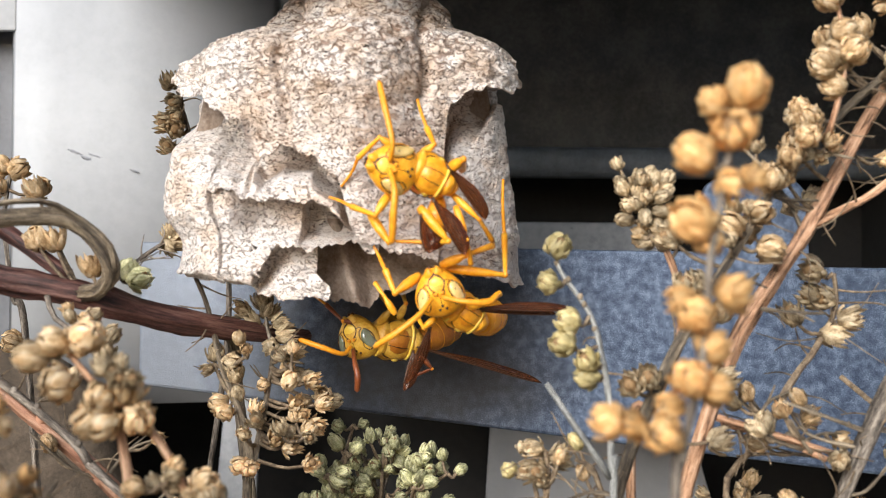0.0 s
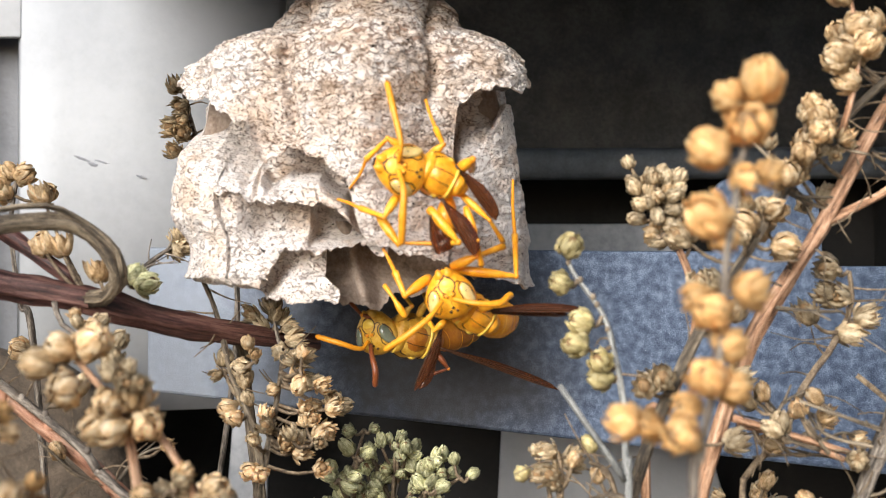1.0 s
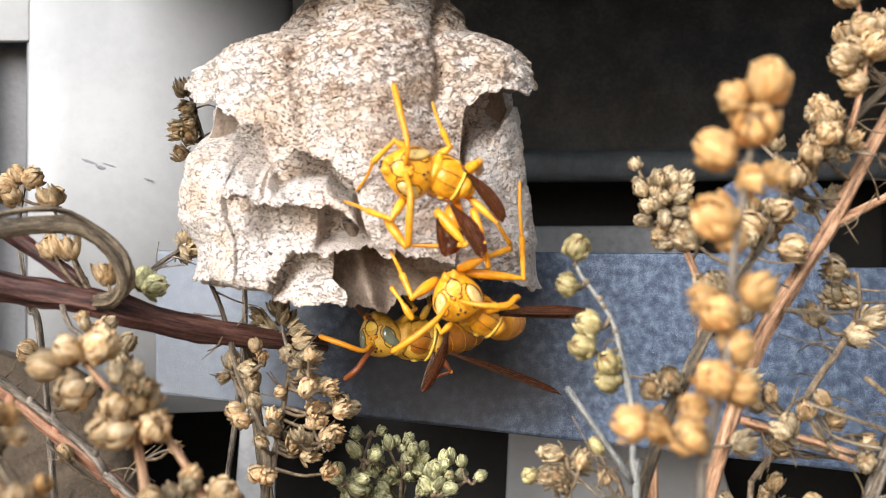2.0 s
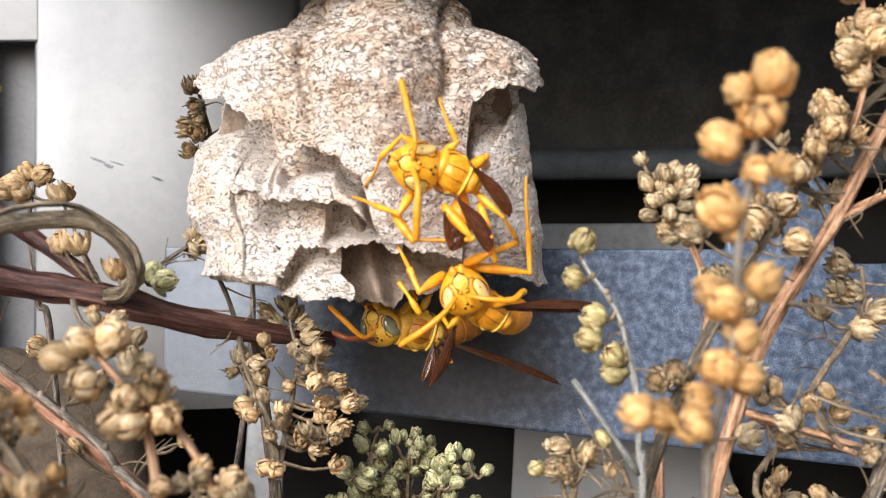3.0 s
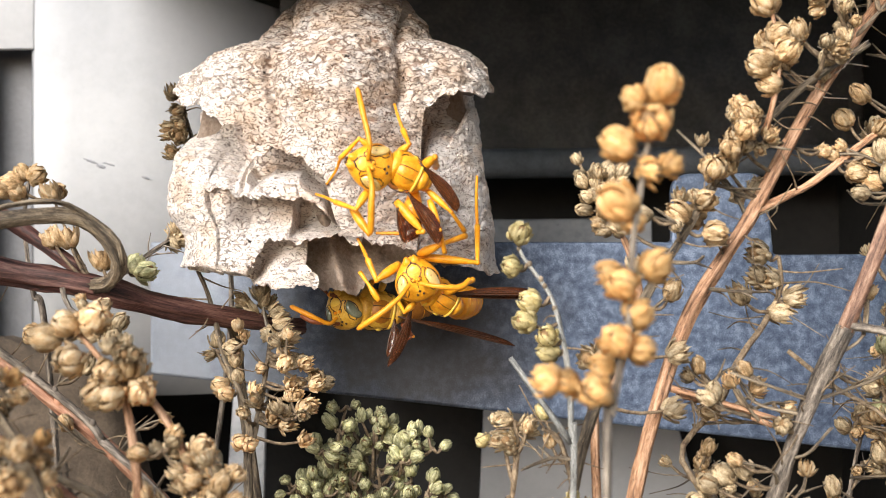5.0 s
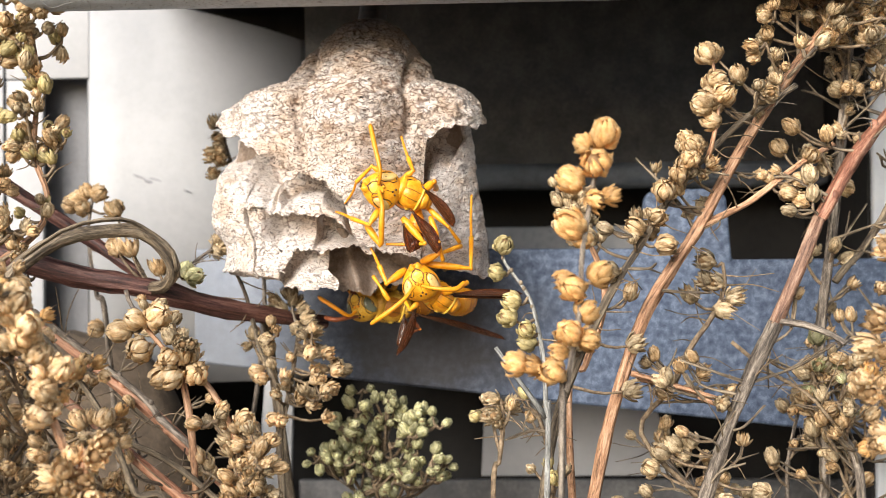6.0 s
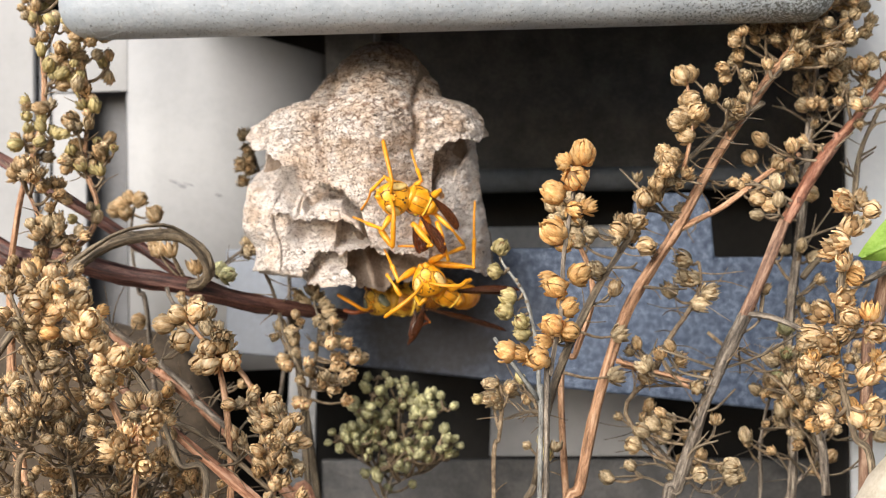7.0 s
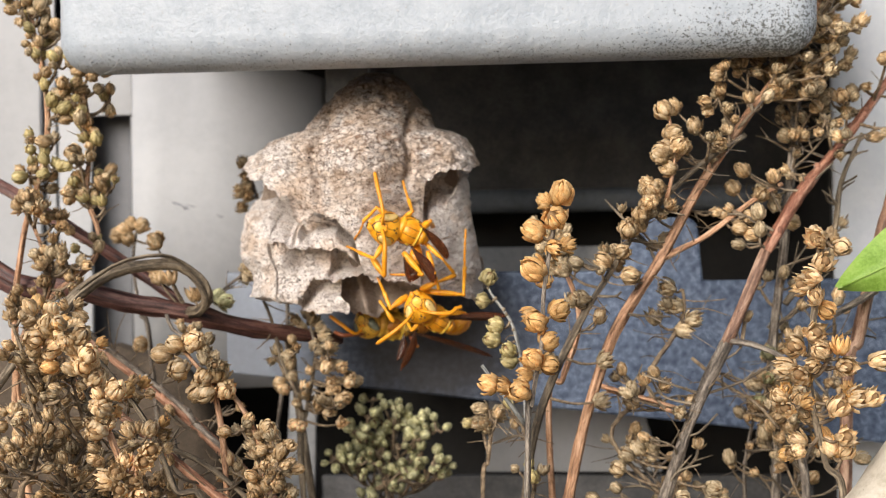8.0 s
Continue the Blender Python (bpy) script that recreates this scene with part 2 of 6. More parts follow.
BRACT_GOLD = surf("golden_bract", [(0.50, 0.255, 0.08), (0.78, 0.465, 0.175), (0.90, 0.645, 0.32)], 1700, 0.6, 0.3, stretch=(1, 1, 0.35), vary=0.15, island=0.3, thin=0.28)
BRACT_OLIVE = surf("straw_olive_bract", [(0.34, 0.27, 0.10), (0.58, 0.48, 0.22), (0.74, 0.64, 0.36)], 1700, 0.65, 0.35, stretch=(1, 1, 0.35), vary=0.22, island=0.32, thin=0.25)
CORE = surf("seed_core", [(0.16, 0.09, 0.038), (0.34, 0.215, 0.10)], 2500, 0.8, 0.5)
TAN = surf("tan_dry_stem", [(0.080, 0.040, 0.022), (0.48, 0.255, 0.135), (0.74, 0.49, 0.32)], 1900, 0.65, 1.0, stretch=(1, 0.09, 1), spots=((0.10, 0.06, 0.035), 1100, 0.24), vary=0.1, along=True)
PINK = surf("pinkish_dry_stem", [(0.22, 0.085, 0.045), (0.52, 0.26, 0.155), (0.74, 0.47, 0.33)], 1900, 0.6, 0.9, stretch=(1, 0.09, 1), spots=((0.12, 0.06, 0.035), 900, 0.18), vary=0.1, along=True)
RUST = surf("reddish_dry_stem", [(0.11, 0.042, 0.025), (0.30, 0.125, 0.075), (0.52, 0.29, 0.19)], 1900, 0.55, 1.0, stretch=(1, 0.09, 1), spots=((0.08, 0.04, 0.025), 1000, 0.24), vary=0.1, along=True)
DUSK = surf("dark_red_brown_stem", [(0.018, 0.009, 0.008), (0.105, 0.040, 0.032), (0.24, 0.125, 0.095)], 1700, 0.5, 0.9, stretch=(1, 0.07, 1), spots=((0.30, 0.25, 0.21), 1300, 0.16), vary=0.1, along=True)
GREY = surf("grey_brown_stem", [(0.030, 0.024, 0.019), (0.165, 0.135, 0.105), (0.42, 0.36, 0.29)], 1900, 0.75, 1.0, stretch=(1, 0.12, 1), spots=((0.04, 0.03, 0.025), 1100, 0.26), vary=0.1, along=True)
DRAB = surf("grey_red_stem", [(0.07, 0.035, 0.022), (0.25, 0.135, 0.085), (0.46, 0.31, 0.215)], 1900, 0.6, 0.9, stretch=(1, 0.09, 1), spots=((0.07, 0.045, 0.03), 800, 0.16), along=True)
BARK = surf("dark_grey_bark", [(0.030, 0.022, 0.015), (0.15, 0.115, 0.075), (0.36, 0.29, 0.20)], 1700, 0.7, 1.0, stretch=(1, 0.09, 1), spots=((0.03, 0.022, 0.018), 800, 0.2), vary=0.1, along=True)
TWIG = surf("thin_dry_twig", [(0.075, 0.05, 0.03), (0.19, 0.135, 0.08), (0.33, 0.25, 0.16)], 1200, 0.7, 0.5, vary=0.18)
LEAF = surf("fresh_leaf", [(0.22, 0.38, 0.05), (0.32, 0.52, 0.09), (0.42, 0.60, 0.14)], 200, 0.35, 0.2, thin=0.35)
STONE = surf("sandy_stone", [(0.42, 0.37, 0.29), (0.52, 0.47, 0.38), (0.58, 0.53, 0.45)], 260, 0.85, 0.35, spots=((0.20, 0.17, 0.14), 800, 0.10))


# ---- builders ----
def mesh_of(name, verts, faces, material, smooth=True):
    me = bpy.data.meshes.new(name)
    me.from_pydata([tuple(v) for v in verts], [], faces)
    me.materials.append(material)
    if smooth:
        me.shade_smooth()
    return me


def place(name, me, parent=None, at=None, label=""):
    """Links a mesh as one object; under a parent its vertices stay in the parent's space."""
    ob = new(name, me)
    if parent is not None:
        ob.parent = parent
    if at is not None:
        ob.matrix_basis = at
    return tagged(ob, label=label)


def part(name, bm, material, parent, label="", smooth=True):
    me = bpy.data.meshes.new(name)
    bm.to_mesh(me)
    bm.free()
    me.materials.append(material)
    if smooth:
        me.shade_smooth()
    return place(name, me, parent, None, label)


def thing(name, base, label, category, group=""):
    """An Empty at a thing's base."""
    e = new(name)
    e.empty_display_size = 0.005
    e.matrix_basis = Matrix.Translation(base)
    return tagged(e, label, category, group)


def local(parent, p):
    return Vector(p) - parent.matrix_basis.translation


def glide(points, n):
    """n + 1 points on a smooth curve through the given ones."""
    pts = [Vector(p) for p in points]
    if len(pts) == 2:
        return [pts[0].lerp(pts[1], k / n) for k in range(n + 1)]
    ext = [2 * pts[0] - pts[1], *pts, 2 * pts[-1] - pts[-2]]
    out = []
    for k in range(n + 1):
        s = k / n * (len(pts) - 1)
        i = min(int(s), len(pts) - 2)
        u = s - i
        a, b, c, d = ext[i:i + 4]
        out.append(0.5 * ((2 * b) + (c - a) * u + (2 * a - 5 * b + 4 * c - d) * u * u + (3 * b - a - 3 * c + d) * u ** 3))
    return out


def tube(points, radius, sides=8, ribs=0.0, lumps=0.0, flat=1.0, seed=0.0):
    """Vertices and faces of a closed tube along the points. radius: a function of 0..1. ribs: lengthwise ridges; lumps: uneven thickness."""
    pts = [Vector(p) for p in points]
    n = len(pts) - 1
    side = None
    verts, faces = [], []
    for k, p in enumerate(pts):
        way = (pts[min(k + 1, n)] - pts[max(k - 1, 0)]).normalized()
        if side is None:
            side = way.orthogonal().normalized()
        side = (side - way * side.dot(way)).normalized()
        up = way.cross(side)
        r = radius(k / n) if callable(radius) else radius
        r *= 1 + lumps * noise.noise(Vector((k * 0.45 + seed, seed * 3.1, 0.3)))
        for j in range(sides):
            a = 2 * math.pi * j / sides
            rr = r * (1 + 3.2 * ribs * noise.noise(Vector((j * 2.7, seed, k * 0.07))) + lumps * 0.5 * noise.noise(p * 900 + Vector((j, seed, 0))))
            verts.append(p + rr * (math.cos(a) * side + flat * math.sin(a) * up))
    for k in range(n):
        for j in range(sides):
            a, b = k * sides + j, k * sides + (j + 1) % sides
            faces.append((a, b, b + sides, a + sides))
    faces.append(tuple(range(sides))[::-1])
    faces.append(tuple(range(n * sides, (n + 1) * sides)))
    return verts, faces


def tube_part(name, parent, points, radius, material, sides=8, steps=None, label="", **more):
    pts = glide([local(parent, p) for p in points], steps or max(2, 4 * (len(points) - 1)))
    me = mesh_of(name, *tube(pts, radius, sides, **more), material)
    # the surface runs along the tube: metres round it, metres along it
    run = [0.0]
    for p, q in zip(pts, pts[1:]):
        run.append(run[-1] + (q - p).length)
    girth = 2 * math.pi * (radius(0.5) if callable(radius) else radius)
    layer = me.uv_layers.new(name="UVMap").data
    for f in me.polygons:
        js = [i % sides for i in f.vertices]
        wrap = max(js) - min(js) > sides / 2
        for l, v, j in zip(f.loop_indices, f.vertices, js):
            layer[l].uv = (girth * ((j + sides if wrap and j < sides / 2 else j) / sides), run[v // sides])
    return place(name, me, parent, None, label)


def blob(bm, centre, x, y, z, rings=12, segs=18, shape=None):
    """An ellipsoid with half axes x, y, z (vectors); shape(u) bends the unit vector first."""
    c, x, y, z = Vector(centre), Vector(x), Vector(y), Vector(z)
    rows = []
    for i in range(rings + 1):
        t = math.pi * i / rings
        row = []
        for j in range(segs if 0 < i < rings else 1):
            a = 2 * math.pi * j / segs
            u = Vector((math.sin(t) * math.cos(a), math.sin(t) * math.sin(a), math.cos(t)))
            if shape:
                u = shape(u)
            row.append(bm.verts.new(c + u.x * x + u.y * y + u.z * z))
        rows.append(row)
    for i in range(rings):
        a, b = rows[i], rows[i + 1]
        for j in range(segs):
            k = (j + 1) % segs
            if len(a) == 1:
                bm.faces.new((a[0], b[j], b[k]))
            elif len(b) == 1:
                bm.faces.new((a[j], b[0], a[k]))
            else:
                bm.faces.new((a[j], b[j], b[k], a[k]))


def box_bm(x0, x1, y0, y1, z0, z1, bevel=0.0, segments=3):
    bm = bmesh.new()
    bmesh.ops.create_cube(bm, size=1.0)
    for v in bm.verts:
        v.co = Vector(((x0 + x1) / 2 + v.co.x * (x1 - x0), (y0 + y1) / 2 + v.co.y * (y1 - y0), (z0 + z1) / 2 + v.co.z * (z1 - z0)))
    if bevel:
        bmesh.ops.bevel(bm, geom=bm.edges[:], offset=bevel, segments=segments, profile=0.5, affect="EDGES")
    return bm


def structure(name, bm, material, label, category, smooth=True):
    return tagged(part(name, bm, material, None, "", smooth), label, category, kind="structure")


def sheet(outline, y0, y1, bevel=0.0004):
    """A flat sheet in the x-z plane with the given outline, from y0 back to y1."""
    bm = bmesh.new()
    f = bm.faces.new([bm.verts.new((x, y0, z)) for x, z in outline])
    made = bmesh.ops.extrude_face_region(bm, geom=[f])
    for v in made["geom"]:
        if isinstance(v, bmesh.types.BMVert):
            v.co.y = y1
    bmesh.ops.recalc_face_normals(bm, faces=bm.faces[:])
    if bevel:
        bmesh.ops.bevel(bm, geom=bm.edges[:], offset=bevel, segments=2, profile=0.5, affect="EDGES")
    return bm


# ---- the setting ----
structure("ground", box_bm(-40, 40, -40, 40, -0.3, 0.0), SOIL, "dry brown soil under the plants", "ground", False)


def rounded_panel():
    """The white sheet, flat and then rounded back into the dark recess."""
    bm = bmesh.new()
    line = [(-0.0794, 0.2210), (-0.072, 0.2210), (-0.064, 0.2210)]
    for k in range(1, 17):
        a = radians(58 * k / 16)
        line.append((-0.064 + 0.036 * math.sin(a), 0.2210 + 0.026 * (1 - math.cos(a))))
    back = [(x - 0.0012, y + 0.0015) for x, y in line]
    ring = line + back[::-1]
    low = [bm.verts.new((x, y, 0.1745)) for x, y in ring]
    top = [bm.verts.new((x, y, 0.2505 + 0.0115 * min(1.0, max(0.0, (-0.030 - x) / 0.050)))) for x, y in ring]
    for k in range(len(ring)):
        j = (k + 1) % len(ring)
        bm.faces.new((low[k], low[j], top[j], top[k]))
    bm.faces.new(low[::-1])
    bm.faces.new(top)
    bmesh.ops.recalc_face_normals(bm, faces=bm.faces[:])
    return bm


structure("wall_panel", rounded_panel(), WHITE, "white painted sheet metal panel with a rounded side", "panel")
structure("wall_panel_head", box_bm(-0.0985, -0.0796, 0.2210, 0.2226, 0.2418, 0.2616, 0.0003), WHITE, "white painted sheet above the dark slot", "panel")
structure("wall_panel_side", box_bm(-0.0985, -0.0901, 0.2212, 0.2228, 0.10, 0.2416, 0.0003), WHITE, "white painted strip beside the dark slot", "panel")
structure("wall_panel_edge", box_bm(-0.1014, -0.0987, 0.2203, 0.2212, 0.10, 0.40, 0.0002), SHADE, "blue-grey metal seam between white sheets", "trim")
structure("wall_panel_outer", box_bm(-0.30, -0.1015, 0.2180, 0.2200, 0.10, 0.40, 0.0006), WHITE, "white painted outer sheet", "panel")
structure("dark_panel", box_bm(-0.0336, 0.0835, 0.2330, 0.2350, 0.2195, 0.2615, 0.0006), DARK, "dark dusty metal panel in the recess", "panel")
structure("ridge", box_bm(-0.0380, 0.0835, 0.2270, 0.2328, 0.2164, 0.2222, 0.0022), RIDGE, "dark folded edge below the panel", "trim")
structure("slot_back", box_bm(-0.1000, -0.0700, 0.2290, 0.2310, 0.10, 0.26), SLOT, "dark grey metal behind the slot", "wall", False)
# added sheets round the hollow, coloured black to stand for its shade
structure("recess_side", box_bm(0.0835, 0.0855, 0.2020, 0.252, 0.0, 0.45), BLACK, "side of the recess, black for the shade inside", "wall", False)
structure("recess_back", box_bm(-0.30, 0.30, 0.252, 0.262, 0.0, 0.45), BLACK, "back of the recess, black for the shade inside", "wall", False)
structure("recess_top", box_bm(-0.0640, 0.0830, 0.1455, 0.252, 0.2620, 0.2640), BLACK, "top of the recess, black for the shade inside", "wall", False)
structure("lower_panel", box_bm(-0.034, 0.0400, 0.2255, 0.2270, 0.1760, 0.2080, 0.0005), SHADE, "grey painted lower strip behind the bracket", "panel")
structure("lower_post", sheet([(-0.0475, 0.10), (-0.0375, 0.10), (-0.0350, 0.1760), (-0.0415, 0.1760)], 0.2240, 0.2255), SHADE, "grey painted post between dark openings", "post")
structure("lower_post_wide", sheet([(0.0060, 0.1535), (0.0485, 0.1535), (0.0420, 0.1758), (0.0072, 0.1758)], 0.2240, 0.2255), WHITE, "white painted sheet between dark openings", "panel")
structure("lower_rail", box_bm(-0.034, 0.20, 0.2230, 0.2250, 0.10, 0.1530, 0.0006), DARK, "dark grey lower rail", "rail")
structure("side_panel", box_bm(0.0840, 0.30, 0.2000, 0.2020, 0.10, 0.40, 0.0006), PALE, "pale grey painted side panel", "panel")


def bracket_outline():
    """The bracket's outline, counter-clockwise, with round corners on its tab."""
    out = [(-0.0470, 0.1815), (0.1200, 0.1628), (0.1200, 0.2000), (0.0535, 0.2000)]
    for cx, start in ((0.0500, 0), (0.0400, 90)):
        out += [(cx + 0.0027 * math.cos(radians(start + a)), 0.2105 + 0.0027 * math.sin(radians(start + a))) for a in (0, 22, 45, 68, 90)]
    return out + [(0.0373, 0.2022), (-0.0470, 0.2030)]


def bracket_tones(m):
    """Steel paler towards one end of the bracket, with the nest's shade and dirt painted in."""
    n, link = m.node_tree.nodes, m.node_tree.links.new
    bsdf = n["Principled BSDF"]
    old = bsdf.inputs["Base Color"].links[0].from_socket
    co = n.new("ShaderNodeTexCoord")
    sep = n.new("ShaderNodeSeparateXYZ")
    link(co.outputs["Object"], sep.inputs[0])
    cloud = n.new("ShaderNodeTexNoise")
    cloud.inputs["Scale"].default_value, cloud.inputs["Detail"].default_value = 130, 4
    link(co.outputs["Object"], cloud.inputs["Vector"])
    add, mask, mix = n.new("ShaderNodeMath"), n.new("ShaderNodeMapRange"), n.new("ShaderNodeMix")
    add.operation = "MULTIPLY_ADD"
    link(cloud.outputs[0], add.inputs[0])
    add.inputs[1].default_value = 0.030
    link(sep.outputs[0], add.inputs[2])
    mask.inputs[1].default_value, mask.inputs[2].default_value, mask.inputs[4].default_value = -0.004, -0.024, 0.8
    link(add.outputs[0], mask.inputs[0])
    mix.data_type = "RGBA"
    link(mask.outputs[0], mix.inputs[0])
    link(old, mix.inputs[6])
    mix.inputs[7].default_value = (0.40, 0.44, 0.50, 1)
    # the nest's shade, with brown dirt, painted blotchy into the steel below it
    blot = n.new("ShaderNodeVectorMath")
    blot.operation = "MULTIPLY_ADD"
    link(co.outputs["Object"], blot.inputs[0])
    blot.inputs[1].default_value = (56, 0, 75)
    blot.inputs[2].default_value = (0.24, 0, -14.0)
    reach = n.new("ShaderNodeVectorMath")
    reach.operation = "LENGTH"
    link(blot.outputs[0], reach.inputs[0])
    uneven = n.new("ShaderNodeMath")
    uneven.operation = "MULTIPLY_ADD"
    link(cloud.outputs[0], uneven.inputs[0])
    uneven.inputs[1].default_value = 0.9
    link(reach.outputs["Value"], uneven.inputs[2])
    shade_and_dirt, brown = n.new("ShaderNodeMapRange"), n.new("ShaderNodeMix")
    shade_and_dirt.inputs[1].default_value, shade_and_dirt.inputs[2].default_value, shade_and_dirt.inputs[4].default_value = 2.0, 1.05, 0.86
    link(uneven.outputs[0], shade_and_dirt.inputs[0])
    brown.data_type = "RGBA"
    link(shade_and_dirt.outputs[0], brown.inputs[0])
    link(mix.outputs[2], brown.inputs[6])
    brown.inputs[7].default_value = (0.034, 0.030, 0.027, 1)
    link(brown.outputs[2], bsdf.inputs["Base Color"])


bracket_tones(GALV)
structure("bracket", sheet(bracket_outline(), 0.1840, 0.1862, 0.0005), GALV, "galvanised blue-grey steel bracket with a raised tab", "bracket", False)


def beam_bm():
    """A hollow lip: a rounded front and lower edge, open and dark behind."""
    bm = box_bm(-0.0640, 0.0672, 0.1330, 0.1450, 0.2388, 0.42)
    edges = [e for e in bm.edges if all(v.co.y < 0.14 for v in e.verts) or all(v.co.z < 0.3 for v in e.verts)]
    bmesh.ops.bevel(bm, geom=edges, offset=0.0055, segments=8, profile=0.5, affect="EDGES")
    return bm


def dirty(m):
    """Dark grime speckles towards the casing's far end and along its lower edge."""
    n, link = m.node_tree.nodes, m.node_tree.links.new
    bsdf = n["Principled BSDF"]
    old = bsdf.inputs["Base Color"].links[0].from_socket
    co = n.new("ShaderNodeTexCoord")
    sep = n.new("ShaderNodeSeparateXYZ")
    link(co.outputs["Object"], sep.inputs[0])
    grime = n.new("ShaderNodeTexNoise")
    grime.inputs["Scale"].default_value, grime.inputs["Detail"].default_value, grime.inputs["Roughness"].default_value = 2100, 6, 0.75
    link(co.outputs["Object"], grime.inputs["Vector"])
    end, low, both, cut = (n.new("ShaderNodeMapRange"), n.new("ShaderNodeMapRange"), n.new("ShaderNodeMath"), n.new("ShaderNodeMath"))
    end.inputs[1].default_value, end.inputs[2].default_value, end.inputs[4].default_value = 0.030, 0.066, 0.14
    low.inputs[1].default_value, low.inputs[2].default_value, low.inputs[4].default_value = 0.2470, 0.2395, 0.10
    link(sep.outputs[0], end.inputs[0])
    link(sep.outputs[2], low.inputs[0])
    link(end.outputs[0], both.inputs[0])
    link(low.outputs[0], both.inputs[1])
    link(both.outputs[0], cut.inputs[0])
    link(grime.outputs[0], cut.inputs[1])
    mask = n.new("ShaderNodeMapRange")
    mask.inputs[1].default_value, mask.inputs[2].default_value = 0.66, 0.72
    link(cut.outputs[0], mask.inputs[0])
    mix = n.new("ShaderNodeMix")
    mix.data_type = "RGBA"
    link(mask.outputs[0], mix.inputs[0])
    link(old, mix.inputs[6])
    mix.inputs[7].default_value = (0.10, 0.105, 0.10, 1)
    link(mix.outputs[2], bsdf.inputs["Base Color"])


dirty(BEAM)
beam = structure("beam", beam_bm(), BEAM, "white weathered casing with a rounded lower edge and flaking paint", "casing")


def flakes():
    """Curled paint flakes on the casing and dirt marks on the panel behind."""
    rng = random.Random(11)
    made = []
    for k in range(4):
        bm = bmesh.new()
        n = 7
        ring = [bm.verts.new((math.cos(2 * math.pi * i / n) * rng.uniform(0.5, 1.2), -0.15 - 0.35 * rng.random(), math.sin(2 * math.pi * i / n) * rng.uniform(0.4, 1.0))) for i in range(n)]
        base = [bm.verts.new((v.co.x * 0.8, 0.1, v.co.z * 0.8)) for v in ring]
        bm.faces.new(ring)
        for i in range(n):
            bm.faces.new((ring[i], ring[(i + 1) % n], base[(i + 1) % n], base[i]))
        me = bpy.data.meshes.new("paint_flake")
        bm.to_mesh(me)
        bm.free()
        me.materials.append(WHITE)
        made.append(me)
    for k in range(150):
        z = 0.2412 + 0.014 * rng.random() ** 2.2
        x = rng.choice((rng.uniform(-0.060, 0.062), rng.gauss(0.006, 0.010), rng.gauss(0.052, 0.008)))
        x = max(-0.058, min(0.061, x))
        depth = 0.1330 if z > 0.2443 else 0.1330 + 0.0055 - math.sqrt(max(0, 0.0055 ** 2 - (0.2443 - z) ** 2))
        s = rng.uniform(0.00006, 0.00024)
        m = Matrix.Translation((x, depth, z)) @ Matrix.Rotation(rng.uniform(0, 6.28), 4, "Y") @ Matrix.Scale(s, 4)
        place("paint_flake", made[k % 4], beam, m)


flakes()
for x, z, rx, rz in ((-0.0685, 0.2198, 0.0013, 0.00022), (-0.0664, 0.2187, 0.0009, 0.0003), (-0.0578, 0.2165, 0.0008, 0.00016), (-0.0650, 0.2192, 0.0011, 0.00014)):
    bm = bmesh.new()
    blob(bm, (x, 0.2210, z), (rx, 0, -rx * 0.3), (0, 0.00008, 0), (0, 0, rz), 8, 14, lambda u: u * (1 + 0.8 * noise.noise(u * 3 + Vector((x * 900, 0, 0)))))
    tagged(part("dirt_smudge", bm, DIRT, None), "faint grey dirt smudge on white paint", "smudge", kind="structure")

threads = thing("cobweb", (-0.055, 0.1345, 0.2400), "fine white cobweb threads along the casing's lower edge", "cobweb")
rng = random.Random(3)
for k in range(6):
    x = rng.uniform(-0.058, -0.030)
    z = 0.2408
    l = rng.uniform(0.0012, 0.0040)
    tube_part("thread", threads, [(x, 0.1348, z), (x + rng.uniform(-l, l) * 0.6, 0.1335, z - 0.3 * l), (x + rng.uniform(-l, l), 0.1340, z - 0.75 * l), (x + rng.uniform(-l, l) * 1.4, 0.1350, z - 0.5 * l)], 0.00004, WHITE, 4, 10)


# ---- the paper nest ----
NEST = Vector((-0.0145, 0.1700, 0.1950))


def soft(a, b, x):
    t = min(1.0, max(0.0, (x - a) / (b - a)))
    return t * t * (3 - 2 * t)


def run_of(*points):
    """A torn rim: the height as a function of x, centimetres."""
    xs, zs = zip(*points)
    return lambda x: float(np.interp(x, xs, zs))


# the silhouette of the crown with its two flaps, and of the cells below it (centimetres)
CROWN = (run_of((22.3, -3.62), (22.45, -3.58), (22.60, -3.38), (22.77, -3.06), (22.89, -2.74), (23.0, -2.44), (23.35, -2.27), (23.7, -2.06), (24.0, -1.72), (24.15, -1.30)),
         run_of((22.3, 0.86), (22.45, 0.80), (22.62, 0.68), (22.79, 0.52), (22.92, 0.30), (23.03, 0.0), (23.4, -0.12), (23.7, -0.28), (24.0, -0.56), (24.15, -0.90)))
BODY = (run_of((19.5, -3.0), (19.72, -3.10), (19.87, -3.39), (20.3, -3.42), (20.56, -3.62), (21.2, -3.57), (21.98, -3.42), (22.5, -3.30)),
        run_of((19.7, 0.86), (20.35, 0.86), (21.4, 0.69), (22.0, 0.62), (22.5, 0.55)))

